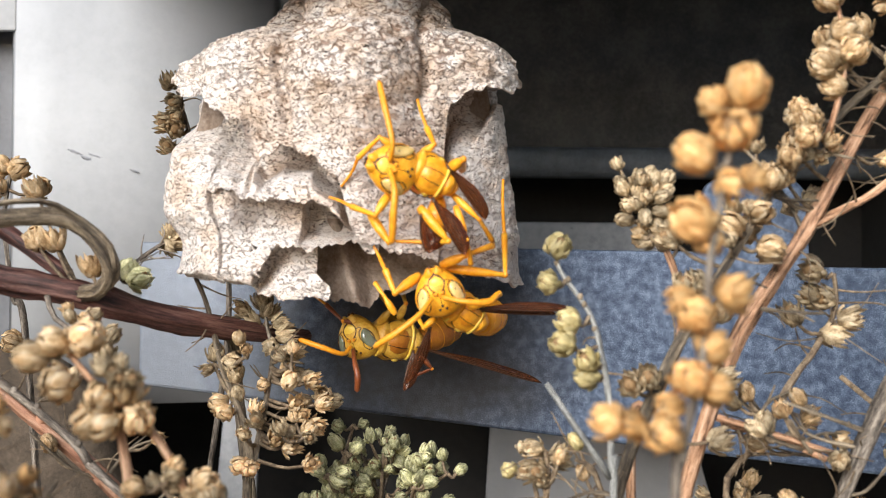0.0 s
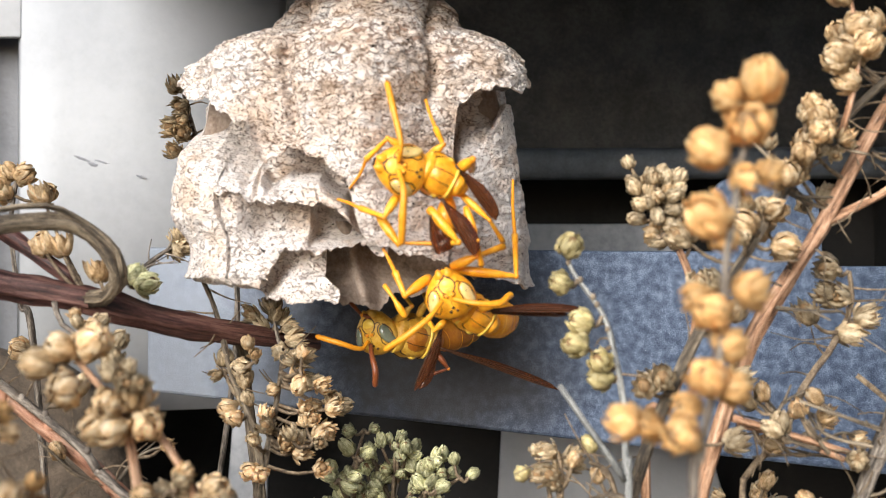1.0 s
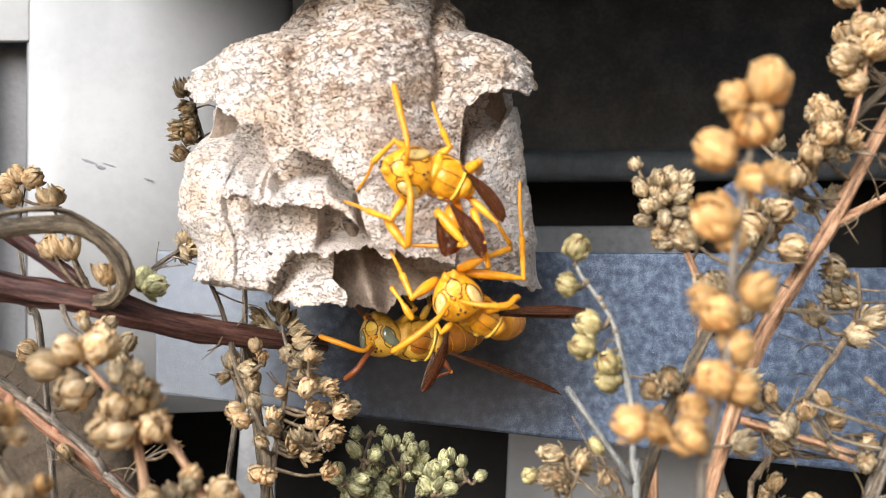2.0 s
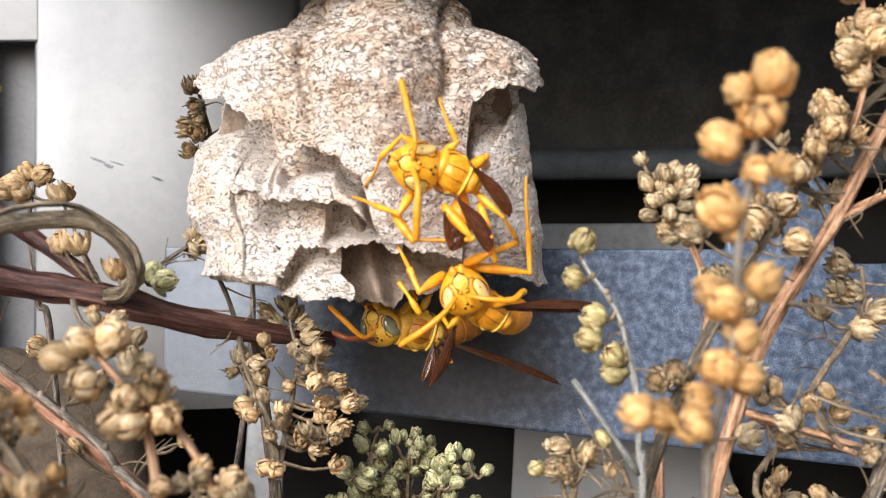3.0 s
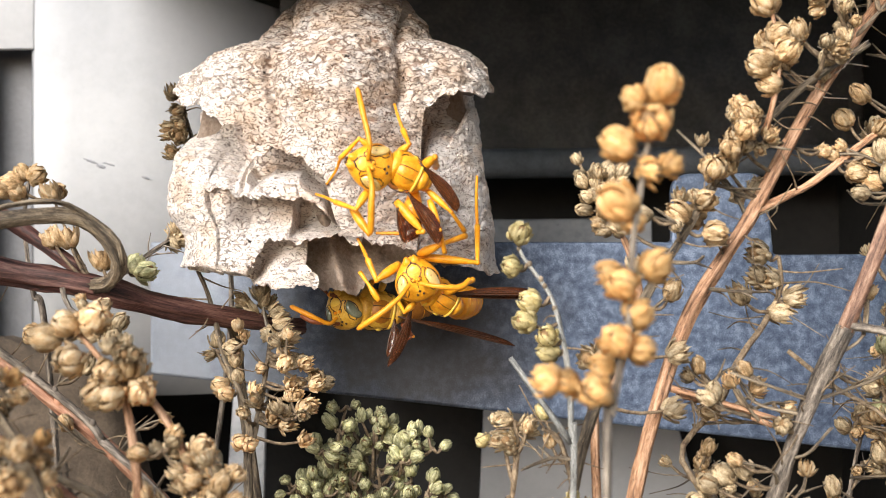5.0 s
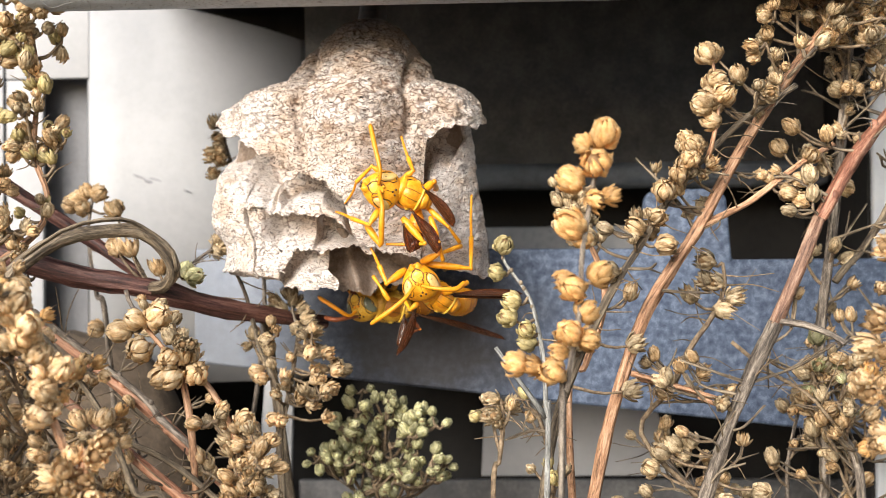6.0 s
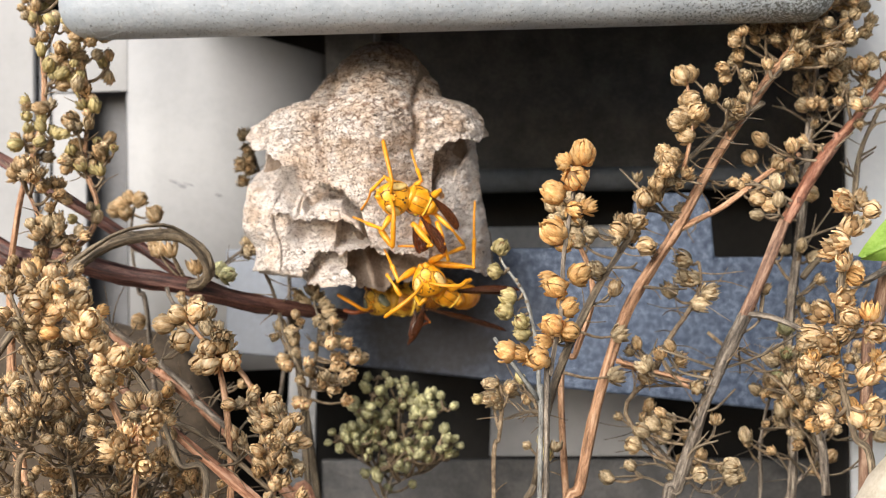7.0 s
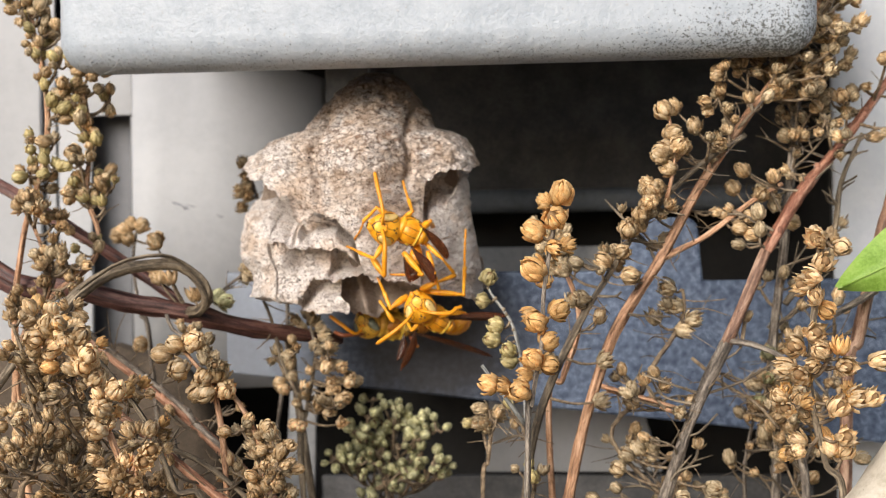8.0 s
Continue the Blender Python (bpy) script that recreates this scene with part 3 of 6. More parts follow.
# torn lower rims of the paper sheets
RIM_FRONT = run_of((-3.62, 22.32), (-3.42, 22.10), (-3.25, 22.00), (-2.97, 21.96), (-2.80, 21.80), (-2.53, 21.62), (-2.45, 21.66), (-2.40, 21.40), (-2.27, 21.18), (-2.17, 21.26), (-2.05, 21.34), (-1.68, 21.30), (-1.54, 21.15), (-1.40, 21.06),
                   (-1.33, 20.94), (-1.20, 20.44), (-1.08, 20.25), (-0.80, 20.15), (-0.36, 20.08), (-0.17, 20.05), (-0.07, 21.80), (-0.02, 21.96), (0.13, 22.06), (0.42, 22.13), (0.65, 22.11), (0.74, 22.20), (0.86, 22.26))
RIM_BAND = run_of((-3.5, 19.90), (-3.2, 19.84), (-2.81, 19.77), (-2.71, 19.83), (-2.68, 20.80), (-2.47, 20.82), (-2.27, 20.74), (-1.93, 20.69), (-1.78, 20.75), (-1.44, 20.69), (-1.35, 20.52), (-1.32, 20.37), (-1.15, 20.27))
RIM_SECOND = run_of((-2.9, 19.79), (-2.60, 19.77), (-2.37, 19.82), (-2.30, 19.93), (-2.25, 20.04), (-2.13, 20.18), (-1.93, 20.20), (-1.73, 20.12), (-1.54, 20.20), (-1.34, 20.27), (-1.10, 20.12))
RIM_LOWEST = run_of((-3.3, 19.80), (-2.76, 19.70), (-2.52, 19.58), (-2.13, 19.54), (-1.81, 19.57), (-1.72, 19.68))
RIM_INNER = run_of((-1.85, 19.56), (-1.34, 19.47), (-1.20, 19.62), (-0.80, 19.66), (-0.36, 19.82), (0.6, 19.92))
RIM_SIDE = run_of((-0.35, 19.99), (-0.10, 19.96), (0.10, 19.88), (0.45, 19.76), (0.74, 19.72))


def front_inset(x, z):
    return 0.0


def band_inset(x, z):
    under = RIM_FRONT(x) - z
    left = soft(-2.36, -2.46, x)
    return 0.09 + 0.95 * left * soft(0.85, 0.10, under) + 0.60 * (1 - left) * soft(0.40, 0.10, under)


def second_inset(x, z):
    cell = 0.40 * soft(0.62, 0.22, 20.75 - z) + 0.45 * soft(-1.83, -1.78, x) * soft(0.62, 0.35, 20.75 - z)
    return 0.14 - 0.07 * soft(-2.90, -2.74, x) + cell * soft(-2.66, -2.30, x) + 0.05 * soft(-2.5, -2.0, x)


def lowest_inset(x, z):
    return 0.22 + 0.34 * soft(0.45, 0.12, RIM_SECOND(x) - z) * soft(-2.7, -2.4, x)


def inner_inset(x, z):
    return 0.95 + 0.20 * soft(0.50, 0.05, 20.12 - z) - 0.32 * math.exp(-((x + 1.25 + 0.3 * (z - 19.8)) / 0.13) ** 2)


def side_inset(x, z):
    wall = 0.47 - (21.84 - z) * 0.5
    return 0.10 + 0.80 * soft(0.75, 0.05, RIM_FRONT(max(x, -0.08)) - z) * soft(wall + 0.03, wall - 0.04, x)


def paper_sheet(name, sides, x0, x1, rim, top, inset, old=0.0, cols=200, rows=120, thick=0.035, label="", material=None):
    """One curved sheet of nest paper, from its torn lower rim up to its top; old: how far the columns of old cells bulge."""
    left, right = sides
    mid0, half0 = (left(22.3) + right(22.3)) / 2, (right(22.3) - left(22.3)) / 2
    t0, t1 = (math.asin(max(-1.0, min(1.0, (x - mid0) / half0))) for x in (x0, x1))
    skin, lining = [], []
    for i in range(cols + 1):
        turn = t0 + (t1 - t0) * i / cols
        a, s = math.sin(turn), math.cos(turn)
        xr = mid0 + half0 * a
        ragged = 0.060 * noise.noise(Vector((xr * 4, x0, 1))) + 0.055 * noise.noise(Vector((xr * 11, x0, 5))) + 0.028 * noise.noise(Vector((xr * 31, x0, 9))) + 0.012 * noise.noise(Vector((xr * 80, x0, 3)))
        zr = rim(xr) + ragged
        high = top(xr) if callable(top) else top
        for k in range(rows + 1):
            if high > 23.0:
                z = zr + (22.36 - zr) * k / (0.5 * rows) if k < 0.5 * rows else 22.36 + (high - 22.36) * (k / (0.5 * rows) - 1)
            else:
                z = zr + (high - zr) * k / rows
            l, r = left(z), right(z)
            mid, half = (l + r) / 2, (r - l) / 2
            x = mid + half * a
            depth = 1.50 * min(1.0, half / 2.1) ** 0.6
            y = 15.95 + 0.75 * soft(22.4, 24.0, z) - depth * s ** 0.72 + 0.17 * (x - mid) * soft(22.3, 20.6, z)
            p = Vector((x, y, z))
            push = 0.07 * noise.noise(p * 1.3) + 0.045 * noise.noise(p * 3.1 + Vector((4, 0, 0)))
            # wrinkles that run across, one for each strip of chewed fibre laid down
            push += 0.022 * noise.noise(Vector((x * 4, y * 4, z * 11))) + 0.011 * noise.noise(Vector((x * 11, y * 11, z * 21))) + 0.010 * noise.noise(p * 34)
            if old:
                push += old * (0.09 * math.cos((x + 1.15) * 2 * math.pi / 1.52) * soft(19.6, 21.0, z) + 0.30 * math.exp(-((x + 1.18) / 0.78) ** 4) * soft(20.9, 22.2, z) * soft(24.1, 23.2, z))
                push += old * (0.10 * (abs(noise.noise(p * 4.5 + Vector((2, 7, 1)))) - 0.2) + 0.05 * (abs(noise.noise(Vector((x * 9, y * 9, z * 13)))) - 0.2)) * soft(21.4, 22.6, z)
                push -= old * 0.19 * math.exp(-((x + 0.36 + 0.05 * math.sin(z * 5)) / 0.07) ** 2) * soft(21.6, 22.2, z) * soft(23.9, 23.3, z)
                push -= old * 0.16 * math.exp(-((x + 2.02 + 0.07 * math.sin(z * 4)) / 0.07) ** 2) * soft(21.2, 22.0, z) * soft(23.9, 23.3, z)
            # the rim curls outwards a little
            push += (0.05 + 0.09 * noise.noise(Vector((xr * 3, x0, 7)))) * math.exp(-(z - zr) / 0.09)
            out = Vector((0.55 * a, -s, 0)).normalized()
            q = p + out * push + Vector((0, inset(x, z), 0))
            skin.append(q * 0.01 - NEST)
            lining.append((q - out * thick) * 0.01 - NEST)
    n, w = len(skin), rows + 1
    faces = []
    for i in range(cols):
        for k in range(rows):
            f = (i * w + k, (i + 1) * w + k, (i + 1) * w + k + 1, i * w + k + 1)
            faces += [f, tuple(v + n for v in f[::-1])]
    border = [i * w for i in range(cols + 1)] + [cols * w + k for k in range(1, w)] + [i * w + rows for i in range(cols - 1, -1, -1)] + [k for k in range(rows - 1, 0, -1)]
    for u, v in zip(border, border[1:] + border[:1]):
        faces.append((v, u, u + n, v + n))
    me = mesh_of(name, skin + lining, faces, material or PAPER)
    me.set_sharp_from_angle(angle=radians(50))
    return place(name, me, nest, None, label)


def nest_core():
    """The older comb inside, closed behind."""
    verts, faces = [], []
    rows, total = 50, 72
    for i in range(rows + 1):
        z = 19.95 + (24.13 - 19.95) * i / rows
        l, r = (CROWN[0](z), CROWN[1](z)) if z > 22.35 else (BODY[0](z), BODY[1](z))
        mid, half = (l + r) / 2, 0.93 * (r - l) / 2
        d = 1.5 * min(1.0, half / 2.1) ** 0.6
        for j in range(total):
            a = 2 * math.pi * j / total
            c, s = math.cos(a), math.sin(a)
            reach = max(0.12, d - 1.15 * soft(23.3, 22.6, z) - 0.10) if s < 0 else d * 1.3
            y = 15.95 + 0.75 * soft(22.4, 24.0, z) + reach * math.copysign(abs(s) ** 0.72, s)
            p = Vector((mid + half * c, y, z))
            verts.append((p + Vector((c, s, 0)) * 0.06 * noise.noise(p * 2.2)) * 0.01 - NEST)
    for i in range(rows):
        for j in range(total):
            k = (j + 1) % total
            faces.append((i * total + j, i * total + k, (i + 1) * total + k, (i + 1) * total + j))
    faces += [tuple(range(total))[::-1], tuple(range(rows * total, (rows + 1) * total))]
    return mesh_of("inner_comb", verts, faces, PAPER_INSIDE)


nest = thing("wasp_nest", NEST, "grey-white paper wasp nest with torn cells under the white casing", "wasp nest")
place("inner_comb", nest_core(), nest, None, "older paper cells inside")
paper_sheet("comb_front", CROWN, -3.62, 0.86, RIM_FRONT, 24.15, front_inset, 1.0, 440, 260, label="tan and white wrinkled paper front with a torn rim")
paper_sheet("cell_wall", BODY, -3.62, -1.15, RIM_BAND, lambda x: min(22.45, RIM_FRONT(x) + 0.35), band_inset, 0, 240, 130)
paper_sheet("cell_wall", BODY, -2.90, -1.02, RIM_SECOND, 21.0, second_inset, 0, 190, 90)
paper_sheet("cell_wall", BODY, -3.30, -1.72, RIM_LOWEST, 20.3, lowest_inset, 0, 160, 60)
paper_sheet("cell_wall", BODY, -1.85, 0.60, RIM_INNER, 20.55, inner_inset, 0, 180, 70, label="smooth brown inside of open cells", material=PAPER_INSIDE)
paper_sheet("cell_wall", BODY, -0.35, 0.86, RIM_SIDE, 22.5, side_inset, 0, 130, 200)
tube_part("nest_stalk", nest, [(-0.0112, 0.168, 0.2400), (-0.0106, 0.169, 0.2500), (-0.0100, 0.170, 0.2625)], lambda t: 0.0030 - 0.0035 * t * (1 - t), STALK, 10, label="short dark stalk")


# ---- the wasps ----
def wasp_head(parent, c, right, down, size, eye_material, skin=None):
    """A head with its face towards right x down; parts: eyes, clypeus, jaws, three ocelli, dark face lines."""
    skin = skin or YELLOW
    c = local(parent, c)
    r = Vector(right).normalized()
    dn = (Vector(down) - r * Vector(down).dot(r)).normalized()
    f = dn.cross(r).normalized()
    if f.y > 0:
        f = -f

    def bent(u):
        # broad over the eyes, narrowing to the jaws, flat in front
        w = 0.98 - 0.26 * u.y - 0.10 * u.y * u.y
        return Vector((u.x * w, u.y * 1.06, u.z * (0.94 if u.z > 0 else 1.0)))

    def on_face(x, y, off=0.0):
        z = math.sqrt(max(0.0, 1 - x * x - (y / 0.98) ** 2))
        return c + size * (r * x * (0.98 - 0.26 * y - 0.10 * y * y) + dn * y * 1.02 + f * (0.62 * z + off))

    bm = bmesh.new()
    blob(bm, c, r * size, dn * size * 0.96, f * size * 0.66, 26, 34, bent)
    head = part("head", bm, skin, parent)

    def line(points, thick=0.024, name="face_line"):
        pts = glide([on_face(x, y, 0.012) for x, y in points], 5 * len(points))
        place(name, mesh_of(name, *tube(pts, size * thick, 6), SEAM), head, None, "thin dark brown line")

    for s in (-1, 1):
        # a long kidney-shaped eye, rimmed dark
        bm = bmesh.new()
        blob(bm, on_face(s * 0.66, -0.10, -0.16), (r + f * s * -0.6) * size * 0.24, (dn + r * s * -0.22) * size * 0.50, f * size * 0.26, 16, 20, lambda u: Vector((u.x + 0.25 * s * u.y * u.y, u.y, u.z)))
        eye = part("eye", bm, eye_material, head, "glossy kidney-shaped eye")
        bm = bmesh.new()
        blob(bm, on_face(s * 0.66, -0.02, 0.06), r * size * 0.035, dn * size * 0.075, f * size * 0.03, 6, 8)
        part("eye_spot", bm, SEAM, eye, "dark spot in the eye")
        line([(s * 0.52, -0.62), (s * 0.42, -0.42), (s * 0.46, -0.20), (s * 0.41, 0.02), (s * 0.48, 0.26), (s * 0.62, 0.36)], 0.021)
        line([(s * 0.56, -0.62), (s * 0.76, -0.44), (s * 0.90, -0.12), (s * 0.86, 0.16), (s * 0.68, 0.36)], 0.028)
        # the face plate's edge, cheeks
        line([(s * 0.10, 0.06), (s * 0.24, 0.16), (s * 0.36, 0.36), (s * 0.30, 0.58), (s * 0.12, 0.68)], 0.022)
        line([(s * 0.36, 0.40), (s * 0.50, 0.44), (s * 0.62, 0.38)], 0.018)
        # broad jaws that meet in a dark fork
        bm = bmesh.new()
        blob(bm, on_face(s * 0.26, 0.80, -0.02), (r - f * s * 0.2) * size * 0.19, dn * size * 0.25, f * size * 0.16, 12, 16, lambda u: Vector((u.x * (1 - 0.35 * u.y), u.y, u.z)))
        jaw = part("jaw", bm, skin, head, "broad yellow jaw")
        bm = bmesh.new()
        blob(bm, on_face(s * 0.14, 0.98, 0.0), r * size * 0.09, dn * size * 0.10, f * size * 0.12, 8, 10)
        part("jaw_tip", bm, SEAM, jaw, "dark toothed tip")
        line([(0.0, 0.78), (s * 0.10, 0.70), (s * 0.26, 0.62)], 0.040, "mouth_line")
        bm = bmesh.new()
        blob(bm, on_face(s * 0.12, 0.0, 0.03), r * size * 0.085, dn * size * 0.085, f * size * 0.08, 8, 10)
        part("antenna_socket", bm, FEELER, head)
        line([(s * 0.06, -0.08), (s * 0.20, -0.04), (s * 0.24, 0.08), (s * 0.12, 0.10)], 0.016)
    line([(0.0, 0.76), (0.0, 0.98)], 0.045, "mouth_line")
    line([(0.0, -0.42), (0.0, -0.10)], 0.012)
    bm = bmesh.new()
    blob(bm, on_face(0, 0.36, -0.11), r * size * 0.33, dn * size * 0.30, f * size * 0.13, 12, 12)
    part("clypeus", bm, LEMON, head, "pale yellow face plate")
    for x, y in ((0, -0.50), (-0.12, -0.64), (0.12, -0.64)):
        bm = bmesh.new()
        blob(bm, on_face(x, y, 0.01), r * size * 0.062, dn * size * 0.062, f * size * 0.045, 6, 8)
        part("ocellus", bm, SEAM, head, "tiny dark simple eye")
    return head


def feeler(parent, points, size=1.0, material=None, label="orange segmented antenna"):
    """An antenna: a thick scape, then a segmented whip."""
    pts = [local(parent, p) for p in points]
    whip = glide(pts, 26)

    def girth(t):
        base = 0.00022 if t < 0.25 else 0.00022 + 0.00009 * math.sin(min(1, (t - 0.25) / 0.75) * 2.6)
        return size * base * (1.0 + (0.10 if int(t * 26) % 2 else 0.0)) * (0.55 if t > 0.97 else 1.0)
    return place("antenna", mesh_of("antenna", *tube(whip, girth, 10), material or FEELER), parent, None, label)


def leg(parent, points, size=1.0, tint=None):
    """A leg through its joints: femur, tibia, and a thin jointed tarsus as sub-parts."""
    pts = [local(parent, p) for p in points]
    a, b = pts[0], pts[1]
    femur = place("leg", mesh_of("leg", *tube(glide([a, a.lerp(b, 0.5) + Vector((0, -0.0002, 0)), b], 8), lambda t: size * (0.00026 + 0.00024 * math.sin(math.pi * min(1, t + 0.12)) ** 0.8), 10), tint or YELLOW), parent)
    if len(pts) > 2:
        c = pts[2]
        place("tibia", mesh_of("tibia", *tube(glide([b, b.lerp(c, 0.5), c], 8), lambda t: size * (0.00022 + 0.00014 * t), 10), tint or YELLOW), femur)
        bm = bmesh.new()
        blob(bm, b, (size * 0.00030, 0, 0), (0, size * 0.00030, 0), (0, 0, size * 0.00030), 8, 10)
        part("knee", bm, ORANGE, femur)
    if len(pts) > 3:
        tail = glide(pts[2:], 15)
        place("tarsus", mesh_of("tarsus", *tube(tail, lambda t: size * (0.00020 - 0.00006 * t) * (1.18 if int(t * 15) % 3 == 0 else 1.0), 8), FEELER), femur, None, "orange jointed foot")
    return femur


def wing(parent, root, tip, across, width, label="folded red-brown wing"):
    """A long folded wing: a thin curved blade with raised veins."""
    a, b = local(parent, root), local(parent, tip)
    ax = (b - a)
    n = 16
    w = Vector(across).normalized()
    lift = ax.cross(w).normalized()
    if lift.y > 0:
        lift = -lift
    verts, faces = [], []
    cols = 8
    for side in (0, 1):
        for k in range(n + 1):
            t = k / n
            half = width * (0.16 + 0.84 * soft(0.0, 0.55, t)) * math.sqrt(max(0.0, 1 - max(0, (t - 0.62) / 0.38) ** 2.4) + 0.0006)
            for j in range(cols + 1):
                u = j / cols
                verts.append(a + ax * t + w * half * (u - 0.18) + lift * (0.18 * width * math.sin(math.pi * u) + 0.02 * width * math.sin(t * 23 + u * 5)) - lift * side * 0.00005)
    step = (n + 1) * (cols + 1)
    for k in range(n):
        for j in range(cols):
            q = (k * (cols + 1) + j, k * (cols + 1) + j + 1, (k + 1) * (cols + 1) + j + 1, (k + 1) * (cols + 1) + j)
            faces.append(q)
            faces.append(tuple(i + step for i in q[::-1]))
    blade = place("wing", mesh_of("wing", verts, faces, WING), parent, None, label)
    for u0, u1, t1, th in ((0.02, 0.03, 0.93, 0.00011), (0.22, 0.26, 0.86, 0.00005), (0.36, 0.55, 0.78, 0.00004), (0.55, 0.85, 0.66, 0.00004)):
        pts = []
        for k in range(11):
            t = t1 * k / 10
            half = width * (0.16 + 0.84 * soft(0.0, 0.55, t)) * math.sqrt(max(0.0, 1 - max(0, (t - 0.62) / 0.38) ** 2.4))
            u = u0 + (u1 - u0) * t
            pts.append(a + ax * t + w * half * (u - 0.18) + lift * (0.18 * width * math.sin(math.pi * u) + 0.00004))
        place("vein", mesh_of("vein", *tube(pts, th, 5), SEAM), blade)
    return blade


def thorax(parent, front, rear, half, skin=None, back=None):
    """The middle body in plates: side plates, a saddle-shaped collar, the back plate, the shield behind it, pale rims and dark seams."""
    skin, back = skin or YELLOW, back or ORANGE
    a, b = local(parent, front), local(parent, rear)
    ax = b - a
    side = ax.cross(Vector((0, 1, 0))).normalized()
    up = side.cross(ax).normalized()
    out = up if up.y < 0 else -up

    def rough(u):
        return u * (1 + 0.05 * noise.noise(u * 2.2) + 0.012 * noise.noise(u * 9))

    bm = bmesh.new()
    blob(bm, a.lerp(b, 0.46), ax * 0.56, side * half * 0.92, out * half * 0.84, 18, 24, rough)
    body = part("thorax", bm, skin, parent, "yellow thorax in plates")

    def plate(name, t, sx, lift, lx, ly, lz, material, label=""):
        bm = bmesh.new()
        blob(bm, a.lerp(b, t) + side * half * sx + out * half * lift, ax * lx, side * half * ly, out * half * lz, 12, 18, rough)
        return part(name, bm, material, body, label)

    def on_back(t, q, grow=1.0):
        return a.lerp(b, t) + side * half * 0.76 * grow * math.sin(q) + out * half * (0.22 + 0.72 * math.cos(q) * math.sqrt(max(0.04, 1 - ((t - 0.44) / 0.40) ** 2)))

    def seam(points, thick=0.024, material=None, name="seam", label=""):
        place(name, mesh_of(name, *tube(glide(points, 5 * len(points)), half * thick, 6), material or SEAM), body, None, label)

    plate("collar", 0.16, 0, 0.10, 0.20, 0.86, 0.70, skin)
    plate("back_plate", 0.44, 0, 0.20, 0.36, 0.74, 0.72, back, "orange back plate")
    plate("shield", 0.84, 0, 0.16, 0.17, 0.56, 0.62, skin, "small yellow shield behind the back plate")
    plate("hind_plate", 0.98, 0, -0.05, 0.14, 0.46, 0.52, back)
    for s in (-1, 1):
        plate("side_plate", 0.38, s * 0.62, -0.22, 0.22, 0.36, 0.48, skin)
        plate("side_plate", 0.72, s * 0.52, -0.25, 0.20, 0.34, 0.46, skin)
        plate("wing_cap", 0.52, s * 0.80, 0.20, 0.09, 0.14, 0.16, LEMON, "pale cap over the wing root")
        seam([on_back(0.14, s * 0.5, 1.04), on_back(0.24, s * 1.15, 1.05), on_back(0.44, s * 1.42, 1.06), on_back(0.66, s * 1.2, 1.05)], 0.026)
        seam([on_back(0.22, s * 0.30), on_back(0.42, s * 0.36), on_back(0.66, s * 0.34)], 0.016)
        seam([a.lerp(b, 0.10) + side * half * s * 0.80, a.lerp(b, 0.40) + side * half * s * 0.99 - out * half * 0.1, a.lerp(b, 0.72) + side * half * s * 0.86], 0.020)
        seam([a.lerp(b, 0.55) + side * half * s * 0.97 - out * half * 0.3, a.lerp(b, 0.56) + side * half * s * 0.96 + out * half * 0.1, a.lerp(b, 0.60) + side * half * s * 0.80 + out * half * 0.45], 0.018)
    seam([on_back(0.72, q, 1.0) for q in (-1.3, -0.7, 0.0, 0.7, 1.3)], 0.075, LEMON, "plate_edge", "pale yellow rim")
    seam([on_back(0.76, q, 1.0) for q in (-1.2, -0.6, 0.0, 0.6, 1.2)], 0.020)
    seam([on_back(0.11, q, 1.08) for q in (-1.3, -0.6, 0.0, 0.6, 1.3)], 0.060, LEMON, "plate_edge", "pale yellow rim")
    return body


def abdomen(parent, points, girth, material=None):
    """The hind body: overlapping rings that swell and taper to a point."""
    line = glide([local(parent, p) for p in points], 36)

    def radius(t):
        swell = math.sin(math.pi * min(1.0, 0.06 + t * 0.94)) ** 0.62
        step = (t * 6) % 1.0
        return girth * max(0.05, swell * (1.0 if t < 0.55 else 1.0 - 0.25 * (t - 0.55))) * (0.955 + 0.055 * step)
    body = place("abdomen", mesh_of("abdomen", *tube(line, radius, 22), material or ORANGE), parent, None, "orange ringed abdomen")
    for k in range(1, 6):
        i = int(k * 6)
        way = (line[i + 1] - line[i - 1]).normalized()
        s = way.orthogonal().normalized()
        u = way.cross(s)
        r = radius((i - 0.4) / 36) * 1.012
        ring = [line[i] + r * (math.cos(q) * s + math.sin(q) * u) for q in [2 * math.pi * h / 24 for h in range(25)]]
        place("band", mesh_of("band", *tube(ring, girth * 0.018, 6), YELLOW), body, None, "yellow band")
    return body


WASP_TEXT = "yellow paper wasp with red-brown wings "

# the upper wasp, on the front of the comb
w = thing("wasp", (-0.0025, 0.1395, 0.2087), WASP_TEXT + "clinging to the comb", "wasp", "wasps on the nest")
wasp_head(w, (-0.0068, 0.1375, 0.2106), (0.25, 0, 1.0), (-1.0, -0.25, -0.35), 0.0030, EYE)
feeler(w, [(-0.0069, 0.1355, 0.2112), (-0.0066, 0.1345, 0.2132), (-0.0075, 0.1355, 0.2171), (-0.0083, 0.1370, 0.2203)], 1.15)
feeler(w, [(-0.0069, 0.1355, 0.2102), (-0.0063, 0.1340, 0.2080), (-0.0064, 0.1340, 0.2053), (-0.0066, 0.1350, 0.2021)], 1.35)
thorax(w, (-0.0049, 0.1390, 0.2111), (0.0000, 0.1405, 0.2087), 0.0026)
abdomen(w, [(-0.0016, 0.1415, 0.2079), (-0.0018, 0.1410, 0.2053), (-0.0021, 0.1405, 0.2027), (-0.0024, 0.1412, 0.2020)], 0.0014)
